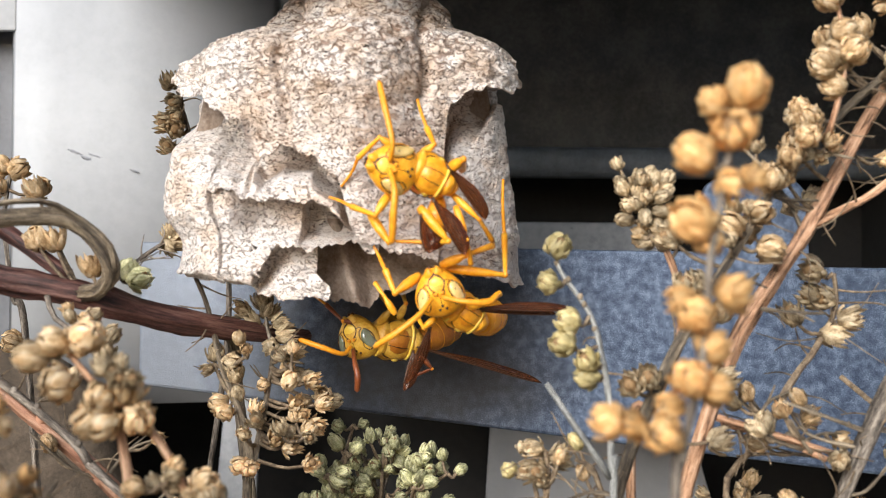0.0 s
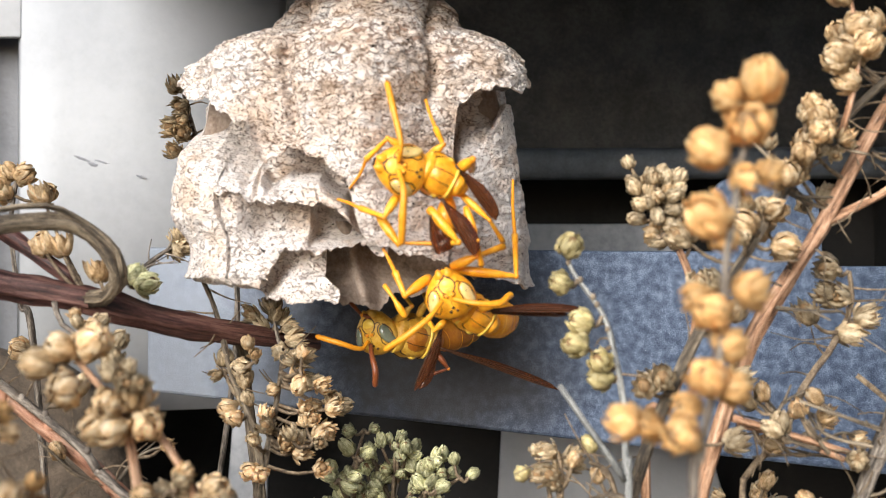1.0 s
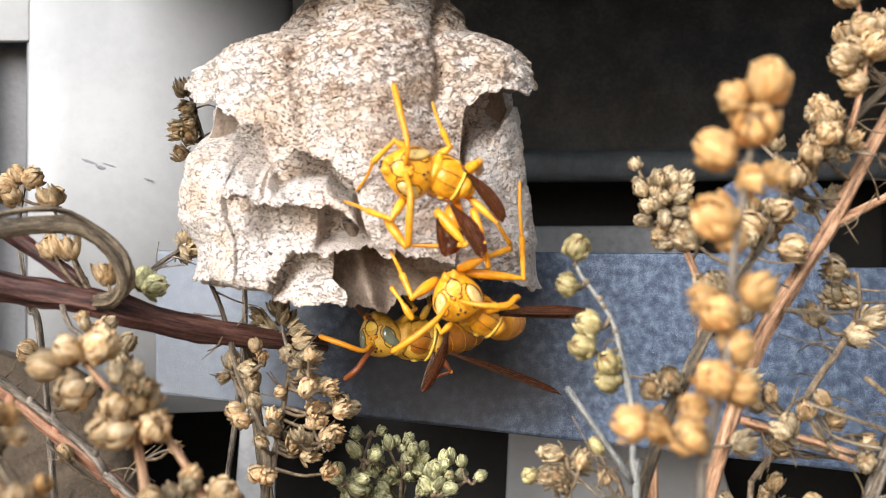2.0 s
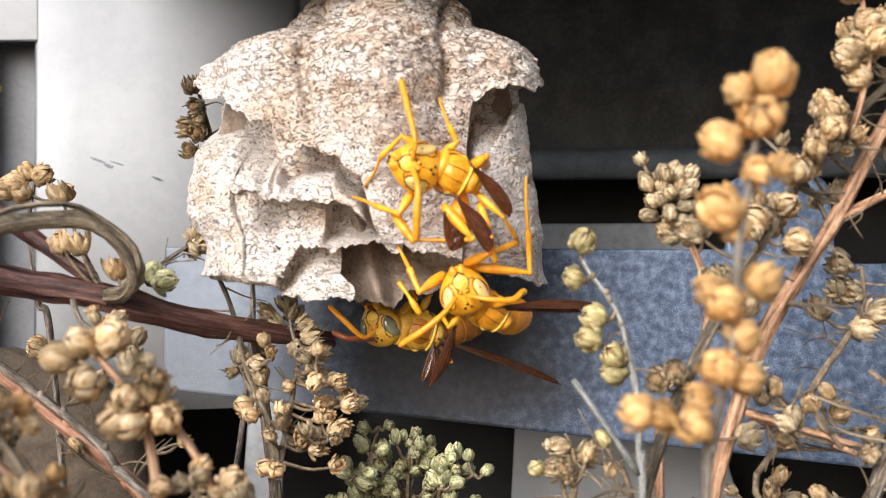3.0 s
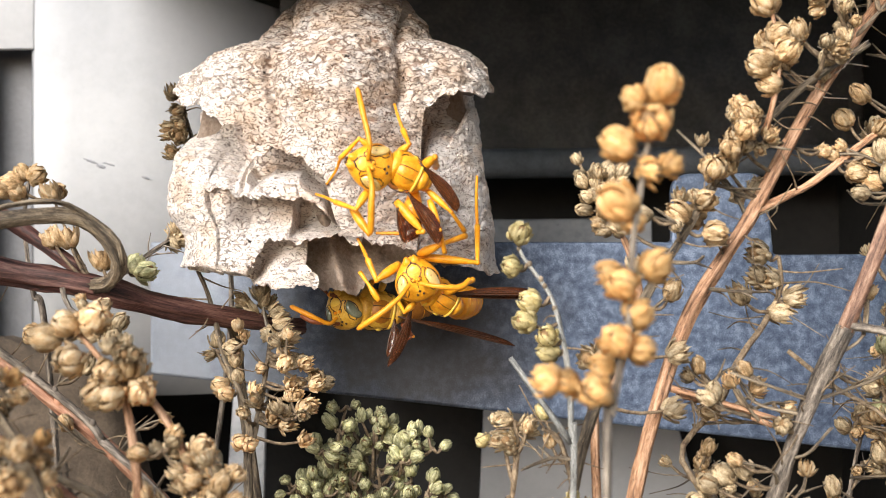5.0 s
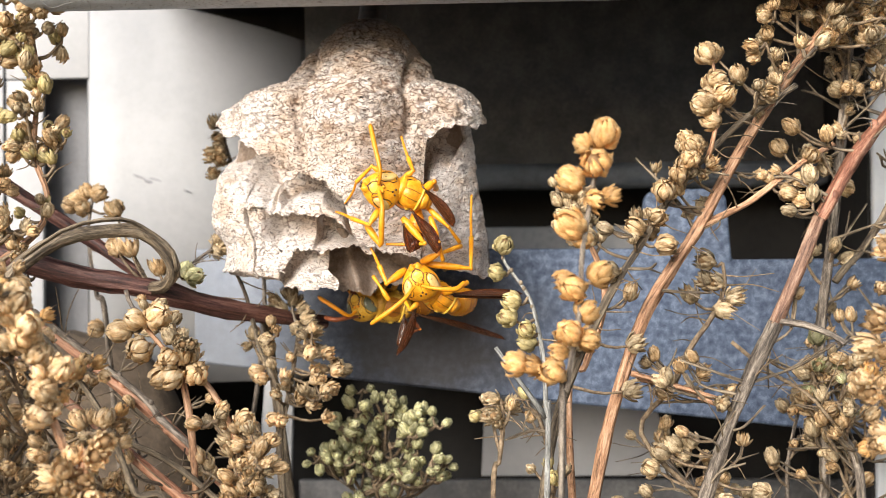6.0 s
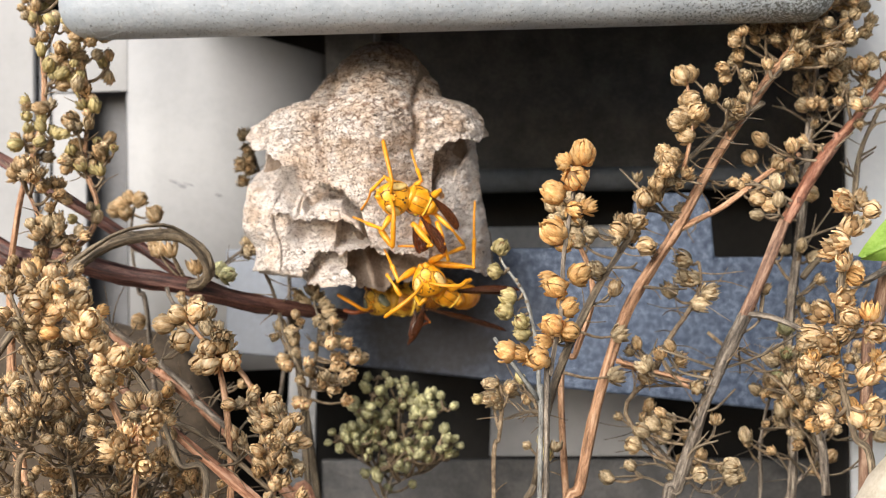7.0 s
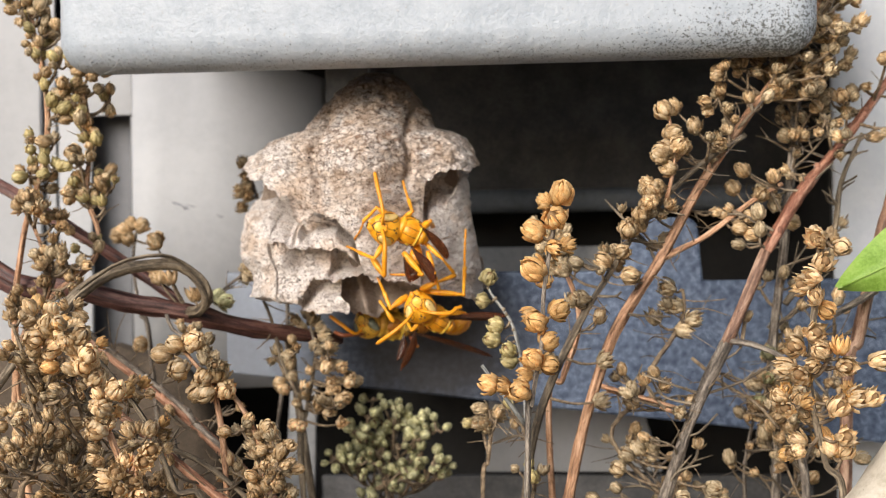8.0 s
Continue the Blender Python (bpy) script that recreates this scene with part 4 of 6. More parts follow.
leg(w, [(-0.0065, 0.1400, 0.2131), (-0.0083, 0.1390, 0.2142), (-0.0109, 0.1410, 0.2120), (-0.0117, 0.1425, 0.2105), (-0.0130, 0.1435, 0.2089)])
leg(w, [(-0.0071, 0.1390, 0.2079), (-0.0086, 0.1375, 0.2053), (-0.0115, 0.1400, 0.2064), (-0.0129, 0.1415, 0.2071), (-0.0143, 0.1430, 0.2076)], 1.1)
leg(w, [(-0.0037, 0.1410, 0.2123), (-0.0021, 0.1395, 0.2135), (-0.0030, 0.1420, 0.2156), (-0.0037, 0.1430, 0.2175), (-0.0042, 0.1440, 0.2192)], 1.1)
leg(w, [(-0.0037, 0.1390, 0.2063), (-0.0004, 0.1380, 0.2025), (-0.0026, 0.1410, 0.2024), (-0.0065, 0.1420, 0.2025)], 1.25)
leg(w, [(-0.0094, 0.1400, 0.2056), (-0.0070, 0.1385, 0.2021)], 1.15)
leg(w, [(-0.0004, 0.1400, 0.2107), (0.0012, 0.1370, 0.2116), (0.0011, 0.1430, 0.2110)], 1.35)
leg(w, [(-0.0000, 0.1410, 0.2079), (0.0031, 0.1400, 0.2050), (0.0047, 0.1430, 0.2027)], 0.9)
leg(w, [(0.0004, 0.1400, 0.2065), (0.0017, 0.1390, 0.2027), (0.0022, 0.1410, 0.1999)], 0.95)
wing(w, (-0.0007, 0.1385, 0.2111), (0.0038, 0.1405, 0.2050), (1, 0, 0.55), 0.0016)
wing(w, (-0.0023, 0.1385, 0.2074), (0.0014, 0.1390, 0.2009), (1, 0, 0.5), 0.0019)
wing(w, (-0.0036, 0.1388, 0.2056), (-0.0026, 0.1392, 0.2011), (1, 0, 0.25), 0.0030)

# the middle wasp, on the comb's lower rim
w = thing("wasp", (0.0000, 0.1470, 0.1947), WASP_TEXT + "on the lower rim", "wasp", "wasps on the nest")
wasp_head(w, (-0.0015, 0.1435, 0.1967), (1.0, 0, 0.30), (-0.35, -0.12, 1.0), 0.00295, EYE)
feeler(w, [(-0.0023, 0.1410, 0.1959), (-0.0036, 0.1395, 0.1942), (-0.0059, 0.1390, 0.1923), (-0.0088, 0.1400, 0.1904)], 1.2)
feeler(w, [(-0.0010, 0.1410, 0.1961), (0.0013, 0.1400, 0.1957), (0.0041, 0.1405, 0.1956), (0.0054, 0.1420, 0.1966)], 1.2)
thorax(w, (-0.0005, 0.1460, 0.1954), (0.0036, 0.1490, 0.1928), 0.0025)
abdomen(w, [(0.0022, 0.1495, 0.1936), (0.0035, 0.1510, 0.1934), (0.0050, 0.1540, 0.1935), (0.0062, 0.1580, 0.1936)], 0.0023)
leg(w, [(-0.0038, 0.1450, 0.1986), (-0.0066, 0.1430, 0.1965), (-0.0078, 0.1440, 0.1992), (-0.0086, 0.1455, 0.2007), (-0.0093, 0.1460, 0.2020)], 1.25)
leg(w, [(-0.0010, 0.1450, 0.1995), (0.0063, 0.1450, 0.1987), (0.0063, 0.1490, 0.2036), (0.0062, 0.1520, 0.2072), (0.0063, 0.1540, 0.2106)], 1.15)
leg(w, [(-0.0012, 0.1440, 0.1998), (0.0017, 0.1420, 0.2010), (0.0048, 0.1450, 0.2022)], 1.2)
leg(w, [(0.0018, 0.1460, 0.1948), (0.0044, 0.1440, 0.1957), (0.0057, 0.1460, 0.1965)], 1.1)
leg(w, [(-0.0068, 0.1490, 0.1938), (-0.0082, 0.1490, 0.1960), (-0.0094, 0.1500, 0.1976)], 0.9)
leg(w, [(-0.0020, 0.1470, 0.1934), (-0.0033, 0.1470, 0.1923), (-0.0042, 0.1490, 0.1936)], 0.9)
wing(w, (0.0022, 0.1455, 0.1947), (0.0143, 0.1470, 0.1946), (0, 0.35, 1), 0.0011)
wing(w, (0.0025, 0.1465, 0.1944), (0.0126, 0.1485, 0.1940), (0, 0.35, 1), 0.0010)
wing(w, (-0.0024, 0.1480, 0.1928), (-0.0058, 0.1500, 0.1850), (1, 0, 0.3), 0.0018)

# the rear wasp, hanging below the comb and turning
wasp_low = thing("wasp", (-0.0098, 0.1620, 0.1896), WASP_TEXT + "hanging below the comb", "wasp", "wasps on the nest")
w = wasp_low
wasp_head(w, (-0.0124, 0.1605, 0.1906), (0.85, -0.42, 0.25), (-0.30, -0.10, 0.95), 0.0030, EYE_GREY, SHADED_YELLOW)
low_feeler = feeler(w, [(-0.0132, 0.1585, 0.1894), (-0.0141, 0.1570, 0.1886), (-0.0167, 0.1560, 0.1895), (-0.0197, 0.1570, 0.1904)], 1.15)
far_feeler = feeler(w, [(-0.0129, 0.1588, 0.1890), (-0.0126, 0.1572, 0.1877), (-0.0121, 0.1562, 0.1858), (-0.0122, 0.1570, 0.1838)], 1.25, WINE, "dark red antenna")
thorax(w, (-0.0107, 0.1610, 0.1908), (-0.0046, 0.1640, 0.1896), 0.0031, SHADED_YELLOW, SHADED_ORANGE)
abdomen(w, [(-0.0053, 0.1645, 0.1893), (-0.0028, 0.1670, 0.1905), (-0.0004, 0.1700, 0.1915), (0.0012, 0.1725, 0.1918)], 0.0022, SHADED_ORANGE)
leg(w, [(-0.0097, 0.1600, 0.1924), (-0.0080, 0.1590, 0.1943), (-0.0104, 0.1610, 0.1971), (-0.0109, 0.1630, 0.1986)], 1.1, SHADED_YELLOW)
leg(w, [(-0.0117, 0.1600, 0.1924), (-0.0143, 0.1590, 0.1927), (-0.0166, 0.1600, 0.1948), (-0.0188, 0.1620, 0.1961)], 0.9, WINE)
leg(w, [(-0.0071, 0.1610, 0.1931), (-0.0062, 0.1600, 0.1950), (-0.0071, 0.1630, 0.1971)], 1.1, SHADED_YELLOW)
leg(w, [(-0.0044, 0.1630, 0.1882), (-0.0028, 0.1630, 0.1863), (-0.0060, 0.1640, 0.1849)], 0.8, WINE)
wing(w, (-0.0048, 0.1610, 0.1893), (0.0118, 0.1630, 0.1845), (0.25, 0.2, 1), 0.0010)
wing(w, (-0.0052, 0.1600, 0.1889), (-0.0063, 0.1590, 0.1837), (1, 0, 0.2), 0.0017)


# ---- dried wormwood plants ----
def bract(verts, faces, base, axis_turn, start, stop, width, r, squash, flare, rng, rows=5):
    """One papery scale that lies on a ball from the polar angle start to stop, creased, its pointed tip flaring out."""
    first = len(verts)
    for i in range(rows + 1):
        s = i / rows
        polar = start + (stop - start) * s
        rr = r * (1 + 0.06 * math.sin(math.pi * s) + flare * s * s)
        half = width * (0.50 + 0.70 * math.sin(math.pi * (0.15 + 0.75 * s))) * (1 - s ** 3.0) ** 0.6 + 0.015 * width
        for j in (-1, 0, 1):
            lift = (1.0 + (0.10 if j == 0 else -0.06)) * rng.uniform(0.96, 1.05)
            a = axis_turn + j * half / max(0.35, math.sin(polar))
            verts.append(Vector((rr * lift * math.sin(polar) * math.cos(a), rr * lift * math.sin(polar) * math.sin(a), base - rr * lift * squash * math.cos(polar))))
    for i in range(rows):
        for j in range(2):
            a = first + i * 3 + j
            faces.append((a, a + 1, a + 4, a + 3))


def head_mesh(kind, material, seed):
    """A seed head 3 mm across, on its base: a core and three tiers of overlapping scales."""
    rng = random.Random(seed)
    R = 0.00118 * (0.82 if kind == "open" else 1.0)
    verts, faces = [], []
    squash = {"ball": 1.08, "open": 1.3, "bud": 1.4}[kind]
    flare = {"ball": 0.08, "open": 0.36, "bud": 0.08}[kind]
    top = {"ball": 2.8, "open": 2.35, "bud": 2.9}[kind]
    segs, rings = 9, 6
    for i in range(rings + 1):
        t = math.pi * i / rings
        for j in range(segs):
            a = 2 * math.pi * j / segs
            verts.append(Vector((0.74 * R * math.sin(t) * math.cos(a), 0.74 * R * math.sin(t) * math.sin(a), R * squash * (1 - 0.74 * math.cos(t)))))
    for i in range(rings):
        for j in range(segs):
            a, b = i * segs + j, i * segs + (j + 1) % segs
            faces.append((a, b, b + segs, a + segs))
    core = len(faces)
    for tier, (count, start, stop, width, grow) in enumerate(((4, 0.25, 1.60, 0.42, 1.18), (5, 0.4, 2.10, 0.41, 1.09), (5, 0.7, top, 0.41, 0.99), (5, 1.2, top + 0.15, 0.36, 0.88))):
        for k in range(count):
            turn = 2 * math.pi * (k + 0.5 * (tier % 2)) / count + rng.uniform(-0.18, 0.18)
            bract(verts, faces, R * squash, turn, start, stop + rng.uniform(-0.45, 0.2), width * rng.uniform(0.7, 1.15), R * grow * rng.uniform(0.96, 1.06), squash, flare * rng.uniform(0.2, 1.7) + rng.uniform(-0.04, 0.16), rng)
    me = mesh_of("flower_head", verts, faces, material)
    me.materials.append(CORE)
    for f in me.polygons[:core]:
        f.material_index = 1
    return me


HEADS = {}


def head_kind(kind, material, k):
    key = (kind, material.name, k % 5)
    if key not in HEADS:
        HEADS[key] = head_mesh(kind, material, hash_of(kind) * 7 + k % 5)
    return HEADS[key]


def hash_of(text):
    return sum(ord(c) * (i + 3) for i, c in enumerate(text))


PLANT = random.Random(5)


def plant(base, label, group="dried wormwood plants"):
    return thing("dried_plant", base, label, "dried plant", group)


def stem(pl, points, r0, r1, material, name="stem", label="", sides=18, ribs=0.17):
    steps = max(6, min(70, int(sum((Vector(a) - Vector(b)).length for a, b in zip(points, points[1:])) / 0.0022)))
    tube_part(name, pl, points, lambda t: r0 + (r1 - r0) * t, material, sides, steps, label, ribs=ribs, lumps=0.16, seed=PLANT.random() * 50)
    # knots where shoots have left the stem
    return glide(points, 40)


def knots(pl, line, count, r, material, a=0.1, b=0.95):
    for k in range(count):
        p = line[int((a + (b - a) * (k + PLANT.random() * 0.7) / count) * (len(line) - 1))]
        bm = bmesh.new()
        c = local(pl, p)
        o = Vector((PLANT.uniform(-1, 1), PLANT.uniform(-1, 0.2), PLANT.uniform(-0.3, 0.6))).normalized()
        blob(bm, c + o * r * 0.7, Vector((1, 0.2, 0)) * r * 0.75, Vector((-0.2, 1, 0)) * r * 0.75, Vector((0, 0, 1)) * r * 0.95, 6, 8)
        part("knot", bm, material, pl)


def nearest(line, p):
    return min(line, key=lambda q: (q - Vector(p)).length + 0.35 * max(0, q.z - p[2]))


def head(pl, p, size=1.0, kind="ball", material=None, root=None, way=None):
    """One seed head centred at p, on a thin stalk from root."""
    p = Vector(p)
    R = 0.00118 * size
    if root is not None:
        w = (p - Vector(root))
        w = w.normalized() if w.length > 1e-5 else Vector((0, 0, 1))
        axis = (w + Vector((PLANT.uniform(-0.5, 0.5), PLANT.uniform(-0.7, 0.2), PLANT.uniform(-0.1, 0.6)))).normalized()
    else:
        axis = Vector(way or (0, -0.3, 1)).normalized()
    foot = p - axis * R * (1.0 if kind == "ball" else 1.1)
    me = head_kind(kind, material or BRACT, PLANT.randrange(5))
    turn = axis.to_track_quat("Z", "Y").to_matrix().to_4x4() @ Matrix.Rotation(PLANT.uniform(0, 6.28), 4, "Z")
    m = Matrix.Translation(local(pl, foot)) @ turn @ Matrix.Scale(size, 4)
    place("flower_head", me, pl, m)
    if root is not None and (foot - Vector(root)).length > 0.0008:
        mid = Vector(root).lerp(foot, 0.55) + Vector((0, 0, -0.0006))
        tube_part("stalk", pl, [root, mid, foot + axis * R * 0.15], lambda t: 0.00028 - 0.00008 * t, TWIG, 5, 5)


def heads_at(pl, line, places, size=1.0, kind="ball", material=None):
    for p in places:
        head(pl, p, size * PLANT.uniform(0.9, 1.1), kind, material, nearest(line, p))


def dress(pl, line, count, a=0.3, b=1.0, reach=0.006, size=0.9, kinds=("ball", "open", "bud"), materials=None, sub=0.35, lean=(0, -0.2, 0.5)):
    """Seed heads in loose tufts along a stretch of a stem, some on side shoots."""
    materials = materials or [BRACT]
    count, size = int(count * 1.3), size * 0.87
    k = 0
    while k < count:
        t = a + (b - a) * PLANT.random()
        i = min(len(line) - 1, int(t * (len(line) - 1)))
        root = line[i]
        d = Vector((PLANT.uniform(-1, 1), PLANT.uniform(-0.7, 0.7), PLANT.uniform(-0.4, 1))) + Vector(lean)
        d.normalize()
        far = reach * PLANT.uniform(0.35, 1.0)
        if PLANT.random() < sub:
            tip = root + d * far
            tube_part("shoot", pl, [root, root.lerp(tip, 0.5) + Vector((0, 0, -0.0007)), tip], lambda t: 0.00036 - 0.00014 * t, TWIG, 6, 7)
            for _ in range(PLANT.randint(2, 5)):
                q = tip + Vector((PLANT.uniform(-1, 1), PLANT.uniform(-1, 1), PLANT.uniform(-0.5, 1))).normalized() * PLANT.uniform(0.0014, 0.0030)
                head(pl, q, size * PLANT.uniform(0.7, 1.15), PLANT.choice(kinds), PLANT.choice(materials), tip)
                k += 1
        else:
            head(pl, root + d * far * 0.75, size * PLANT.uniform(0.75, 1.15), PLANT.choice(kinds), PLANT.choice(materials), root)
            k += 1


def wisps(pl, line, count, length=0.008, a=0.1, b=1.0, material=None):
    """Thin withered leaflets and bare shoots."""
    for _ in range(count):
        root = line[int((a + (b - a) * PLANT.random()) * (len(line) - 1))]
        d = Vector((PLANT.uniform(-1, 1), PLANT.uniform(-0.6, 0.6), PLANT.uniform(-0.5, 0.9))).normalized() * length * PLANT.uniform(0.4, 1.1)
        bend = Vector((PLANT.uniform(-1, 1), PLANT.uniform(-1, 1), PLANT.uniform(-1, 1))) * length * 0.11
        tube_part("withered_leaf", pl, [root, root + d * 0.5 + bend, root + d], lambda t: 0.00015 - 0.00009 * t, material or TWIG, 5, 6)


def twigs(pl, line, count, length=0.010, a=0.1, b=1.0, material=None, tipped=0.3):
    """Bare dark side twigs with a short fork, some ending in a small seed head."""
    for _ in range(count):
        root = line[int((a + (b - a) * PLANT.random()) * (len(line) - 1))]
        d = Vector((PLANT.choice((-1, 1)) * PLANT.uniform(0.4, 1), PLANT.uniform(-0.5, 0.5), PLANT.uniform(-0.1, 1.0))).normalized() * length * PLANT.uniform(0.5, 1.1)
        kink = root + d * 0.5 + Vector((PLANT.uniform(-1, 1), PLANT.uniform(-1, 1), PLANT.uniform(-1, 1))) * length * 0.15
        tip = root + d
        tube_part("twig", pl, [root, kink, tip], lambda t: 0.00030 - 0.00014 * t, material or BARK, 6, 8, ribs=0.1, lumps=0.2)
        side = kink + (d.normalized() + Vector((PLANT.uniform(-1, 1), PLANT.uniform(-0.6, 0.6), PLANT.uniform(-0.6, 1)))).normalized() * length * PLANT.uniform(0.2, 0.4)
        tube_part("twig", pl, [kink, kink.lerp(side, 0.5), side], lambda t: 0.00020 - 0.00010 * t, material or BARK, 5, 4)
        for end in (tip, side):
            if PLANT.random() < tipped:
                head(pl, end, PLANT.uniform(0.6, 0.85), PLANT.choice(("open", "bud")), PLANT.choice((BRACT_GREY, BRACT)), kink)


# the tall tan stem with its twin
p1 = plant((0.0190, 0.1400, 0.0), "tan dried wormwood stem with straw-coloured seed heads along its upper twigs")
main = stem(p1, [(0.0190, 0.1400, 0.0), (0.0195, 0.1400, 0.08), (0.0214, 0.1400, 0.1516), (0.0240, 0.1400, 0.1621), (0.0271, 0.1400, 0.1760), (0.0319, 0.1400, 0.1905), (0.0367, 0.1400, 0.1988), (0.0407, 0.1405, 0.2048), (0.0476, 0.1420, 0.2169), (0.0560, 0.1440, 0.2290), (0.0651, 0.1470, 0.2406), (0.0713, 0.1500, 0.2530)], 0.00105, 0.00062, TAN)
knots(p1, main, 9, 0.0006, TAN, 0.5, 0.98)
twin = stem(p1, [(0.0163, 0.1380, 0.1625), (0.0194, 0.1360, 0.1784), (0.0258, 0.1360, 0.1928), (0.0317, 0.1360, 0.2023), (0.0368, 0.1370, 0.2099), (0.0460, 0.1390, 0.2194), (0.0557, 0.1420, 0.2258)], 0.00062, 0.00038, BARK, "branch")
tube_part("branch", p1, [(0.0193, 0.1400, 0.10), (0.0147, 0.1390, 0.1528), (0.0163, 0.1380, 0.1625)], 0.0006, BARK, 8, 8)
side = stem(p1, [(0.0407, 0.1405, 0.2046), (0.0447, 0.1420, 0.2064), (0.0494, 0.1440, 0.2087), (0.0576, 0.1480, 0.2145), (0.0635, 0.1510, 0.2177)], 0.00055, 0.00035, TAN, "branch")
low = stem(p1, [(0.0302, 0.1400, 0.1828), (0.0354, 0.1400, 0.1813), (0.0436, 0.1400, 0.1788)], 0.00040, 0.00028, TAN, "branch")
up = stem(p1, [(0.0413, 0.1360, 0.2141), (0.0423, 0.1350, 0.2183), (0.0427, 0.1340, 0.2231), (0.0418, 0.1340, 0.2286)], 0.00034, 0.00020, TAN, "branch")
heads_at(p1, up, [(0.0426, 0.1340, 0.2257), (0.0434, 0.1330, 0.2235), (0.0416, 0.1340, 0.2230), (0.0403, 0.1340, 0.2222), (0.0417, 0.1350, 0.2199), (0.0409, 0.1340, 0.2295)], 1.05, "ball", BRACT)
heads_at(p1, twin, [(0.0387, 0.1350, 0.2164), (0.0384, 0.1330, 0.2141), (0.0368, 0.1340, 0.2121), (0.0347, 0.1340, 0.2097), (0.0339, 0.1350, 0.2059), (0.0350, 0.1350, 0.2018), (0.0305, 0.1350, 0.2044)], 1.1, "ball", BRACT)
heads_at(p1, twin, [(0.0268, 0.1350, 0.1981), (0.0254, 0.1340, 0.1981), (0.0237, 0.1360, 0.2031), (0.0213, 0.1330, 0.1879), (0.0192, 0.1320, 0.1871), (0.0303, 0.1380, 0.1806), (0.0310, 0.1380, 0.1874)], 1.0, "open", BRACT_GREY)
heads_at(p1, side, [(0.0549, 0.1450, 0.2098), (0.0570, 0.1450, 0.2086), (0.0571, 0.1460, 0.2118), (0.0649, 0.1500, 0.2108), (0.0594, 0.1480, 0.2158), (0.0543, 0.1480, 0.2171)], 0.95, "ball", BRACT)
heads_at(p1, main, [(0.0470, 0.1420, 0.2277), (0.0429, 0.1420, 0.2264), (0.0433, 0.1420, 0.2231), (0.0435, 0.1430, 0.2311), (0.0452, 0.1420, 0.2240), (0.0403, 0.1400, 0.2167), (0.0381, 0.1380, 0.2139), (0.0368, 0.1370, 0.2104), (0.0356, 0.1380, 0.2017), (0.0328, 0.1380, 0.2042)], 1.0, "ball", BRACT)
dress(p1, main, 46, 0.84, 1.0, 0.010, 0.88, ("ball", "ball", "open"), [BRACT, BRACT, BRACT_GREY], 0.5, (0.2, -0.3, 0.2))
dress(p1, twin, 14, 0.45, 1.0, 0.005, 0.8, ("ball", "open"), [BRACT, BRACT_GREY], 0.3)
wisps(p1, twin, 26, 0.006)
wisps(p1, side, 10, 0.006)
wisps(p1, twin, 12, 0.005, 0.2, 1.0, GREY)
wisps(p1, main, 22, 0.007, 0.5)
wisps(p1, main, 6, 0.009, 0.75, 1.0, GREY)

# the small dense tuft beside it
p2 = plant((0.0260, 0.1460, 0.0), "thin wormwood twig with a dense tuft of grey-brown seed heads")
tuft = stem(p2, [(0.0260, 0.1460, 0.0), (0.0250, 0.1460, 0.09), (0.0211, 0.1440, 0.1744), (0.0236, 0.1430, 0.1838), (0.0265, 0.1420, 0.1929), (0.0256, 0.1420, 0.1994), (0.0231, 0.1420, 0.2046), (0.0219, 0.1420, 0.2078)], 0.00060, 0.00030, TAN)
for dx, dz in ((-3, 2), (-1, 3.4), (1.4, 3.1), (3, 1.4), (-2.4, -0.6), (0.2, 0.6), (2.2, -1.2), (-2.8, -2.6), (0.0, -2.2), (1.6, -3.4), (-0.8, 1.8), (3.2, 3.4)):
    c = Vector((0.0220, 0.1410, 0.2072))
    head(p2, c + Vector((dx, PLANT.uniform(-1, 1), dz)) * 0.00078, 0.62, "bud", BRACT_GREY, tuft[-1 - (PLANT.randrange(4) if dz < 1 else 0)])
dress(p2, tuft, 16, 0.72, 0.97, 0.0045, 0.72, ("open", "bud"), [BRACT_GREY, BRACT], 0.3)

# the near spray of golden balls
p3 = plant((0.0160, 0.0975, 0.0), "slender wormwood spray with round golden seed heads")
spray = stem(p3, [(0.0160, 0.0975, 0.0), (0.0165, 0.0975, 0.09), (0.0179, 0.0980, 0.1782), (0.0185, 0.0980, 0.1848), (0.0200, 0.0975, 0.1932), (0.0204, 0.0970, 0.2003), (0.0218, 0.0970, 0.2082), (0.0228, 0.0970, 0.2122)], 0.00042, 0.00022, GREY)
heads_at(p3, spray, [(0.0231, 0.0965, 0.2139), (0.0221, 0.0960, 0.2105), (0.0192, 0.0970, 0.2087), (0.0190, 0.0970, 0.2034), (0.0193, 0.0970, 0.1961), (0.0187, 0.0960, 0.1911), (0.0168, 0.0970, 0.1866)], 1.16, "ball", BRACT_GOLD)
heads_at(p3, spray, [(0.0208, 0.0980, 0.2128), (0.0225, 0.0975, 0.1978), (0.0211, 0.0975, 0.1902), (0.0125, 0.0980, 0.1875), (0.0210, 0.0985, 0.1935)], 0.95, "ball", BRACT_GOLD)
heads_at(p3, spray, [(0.0222, 0.0970, 0.2063), (0.0240, 0.0975, 0.2069), (0.0204, 0.0980, 0.2018), (0.0182, 0.0980, 0.1972), (0.0144, 0.0980, 0.1872), (0.0175, 0.0985, 0.1887)], 0.85, "open", BRACT_GOLD)

# the thin twig with yellow-green balls
p4 = plant((0.0150, 0.1320, 0.0), "thin grey twig with round yellow-green seed heads")
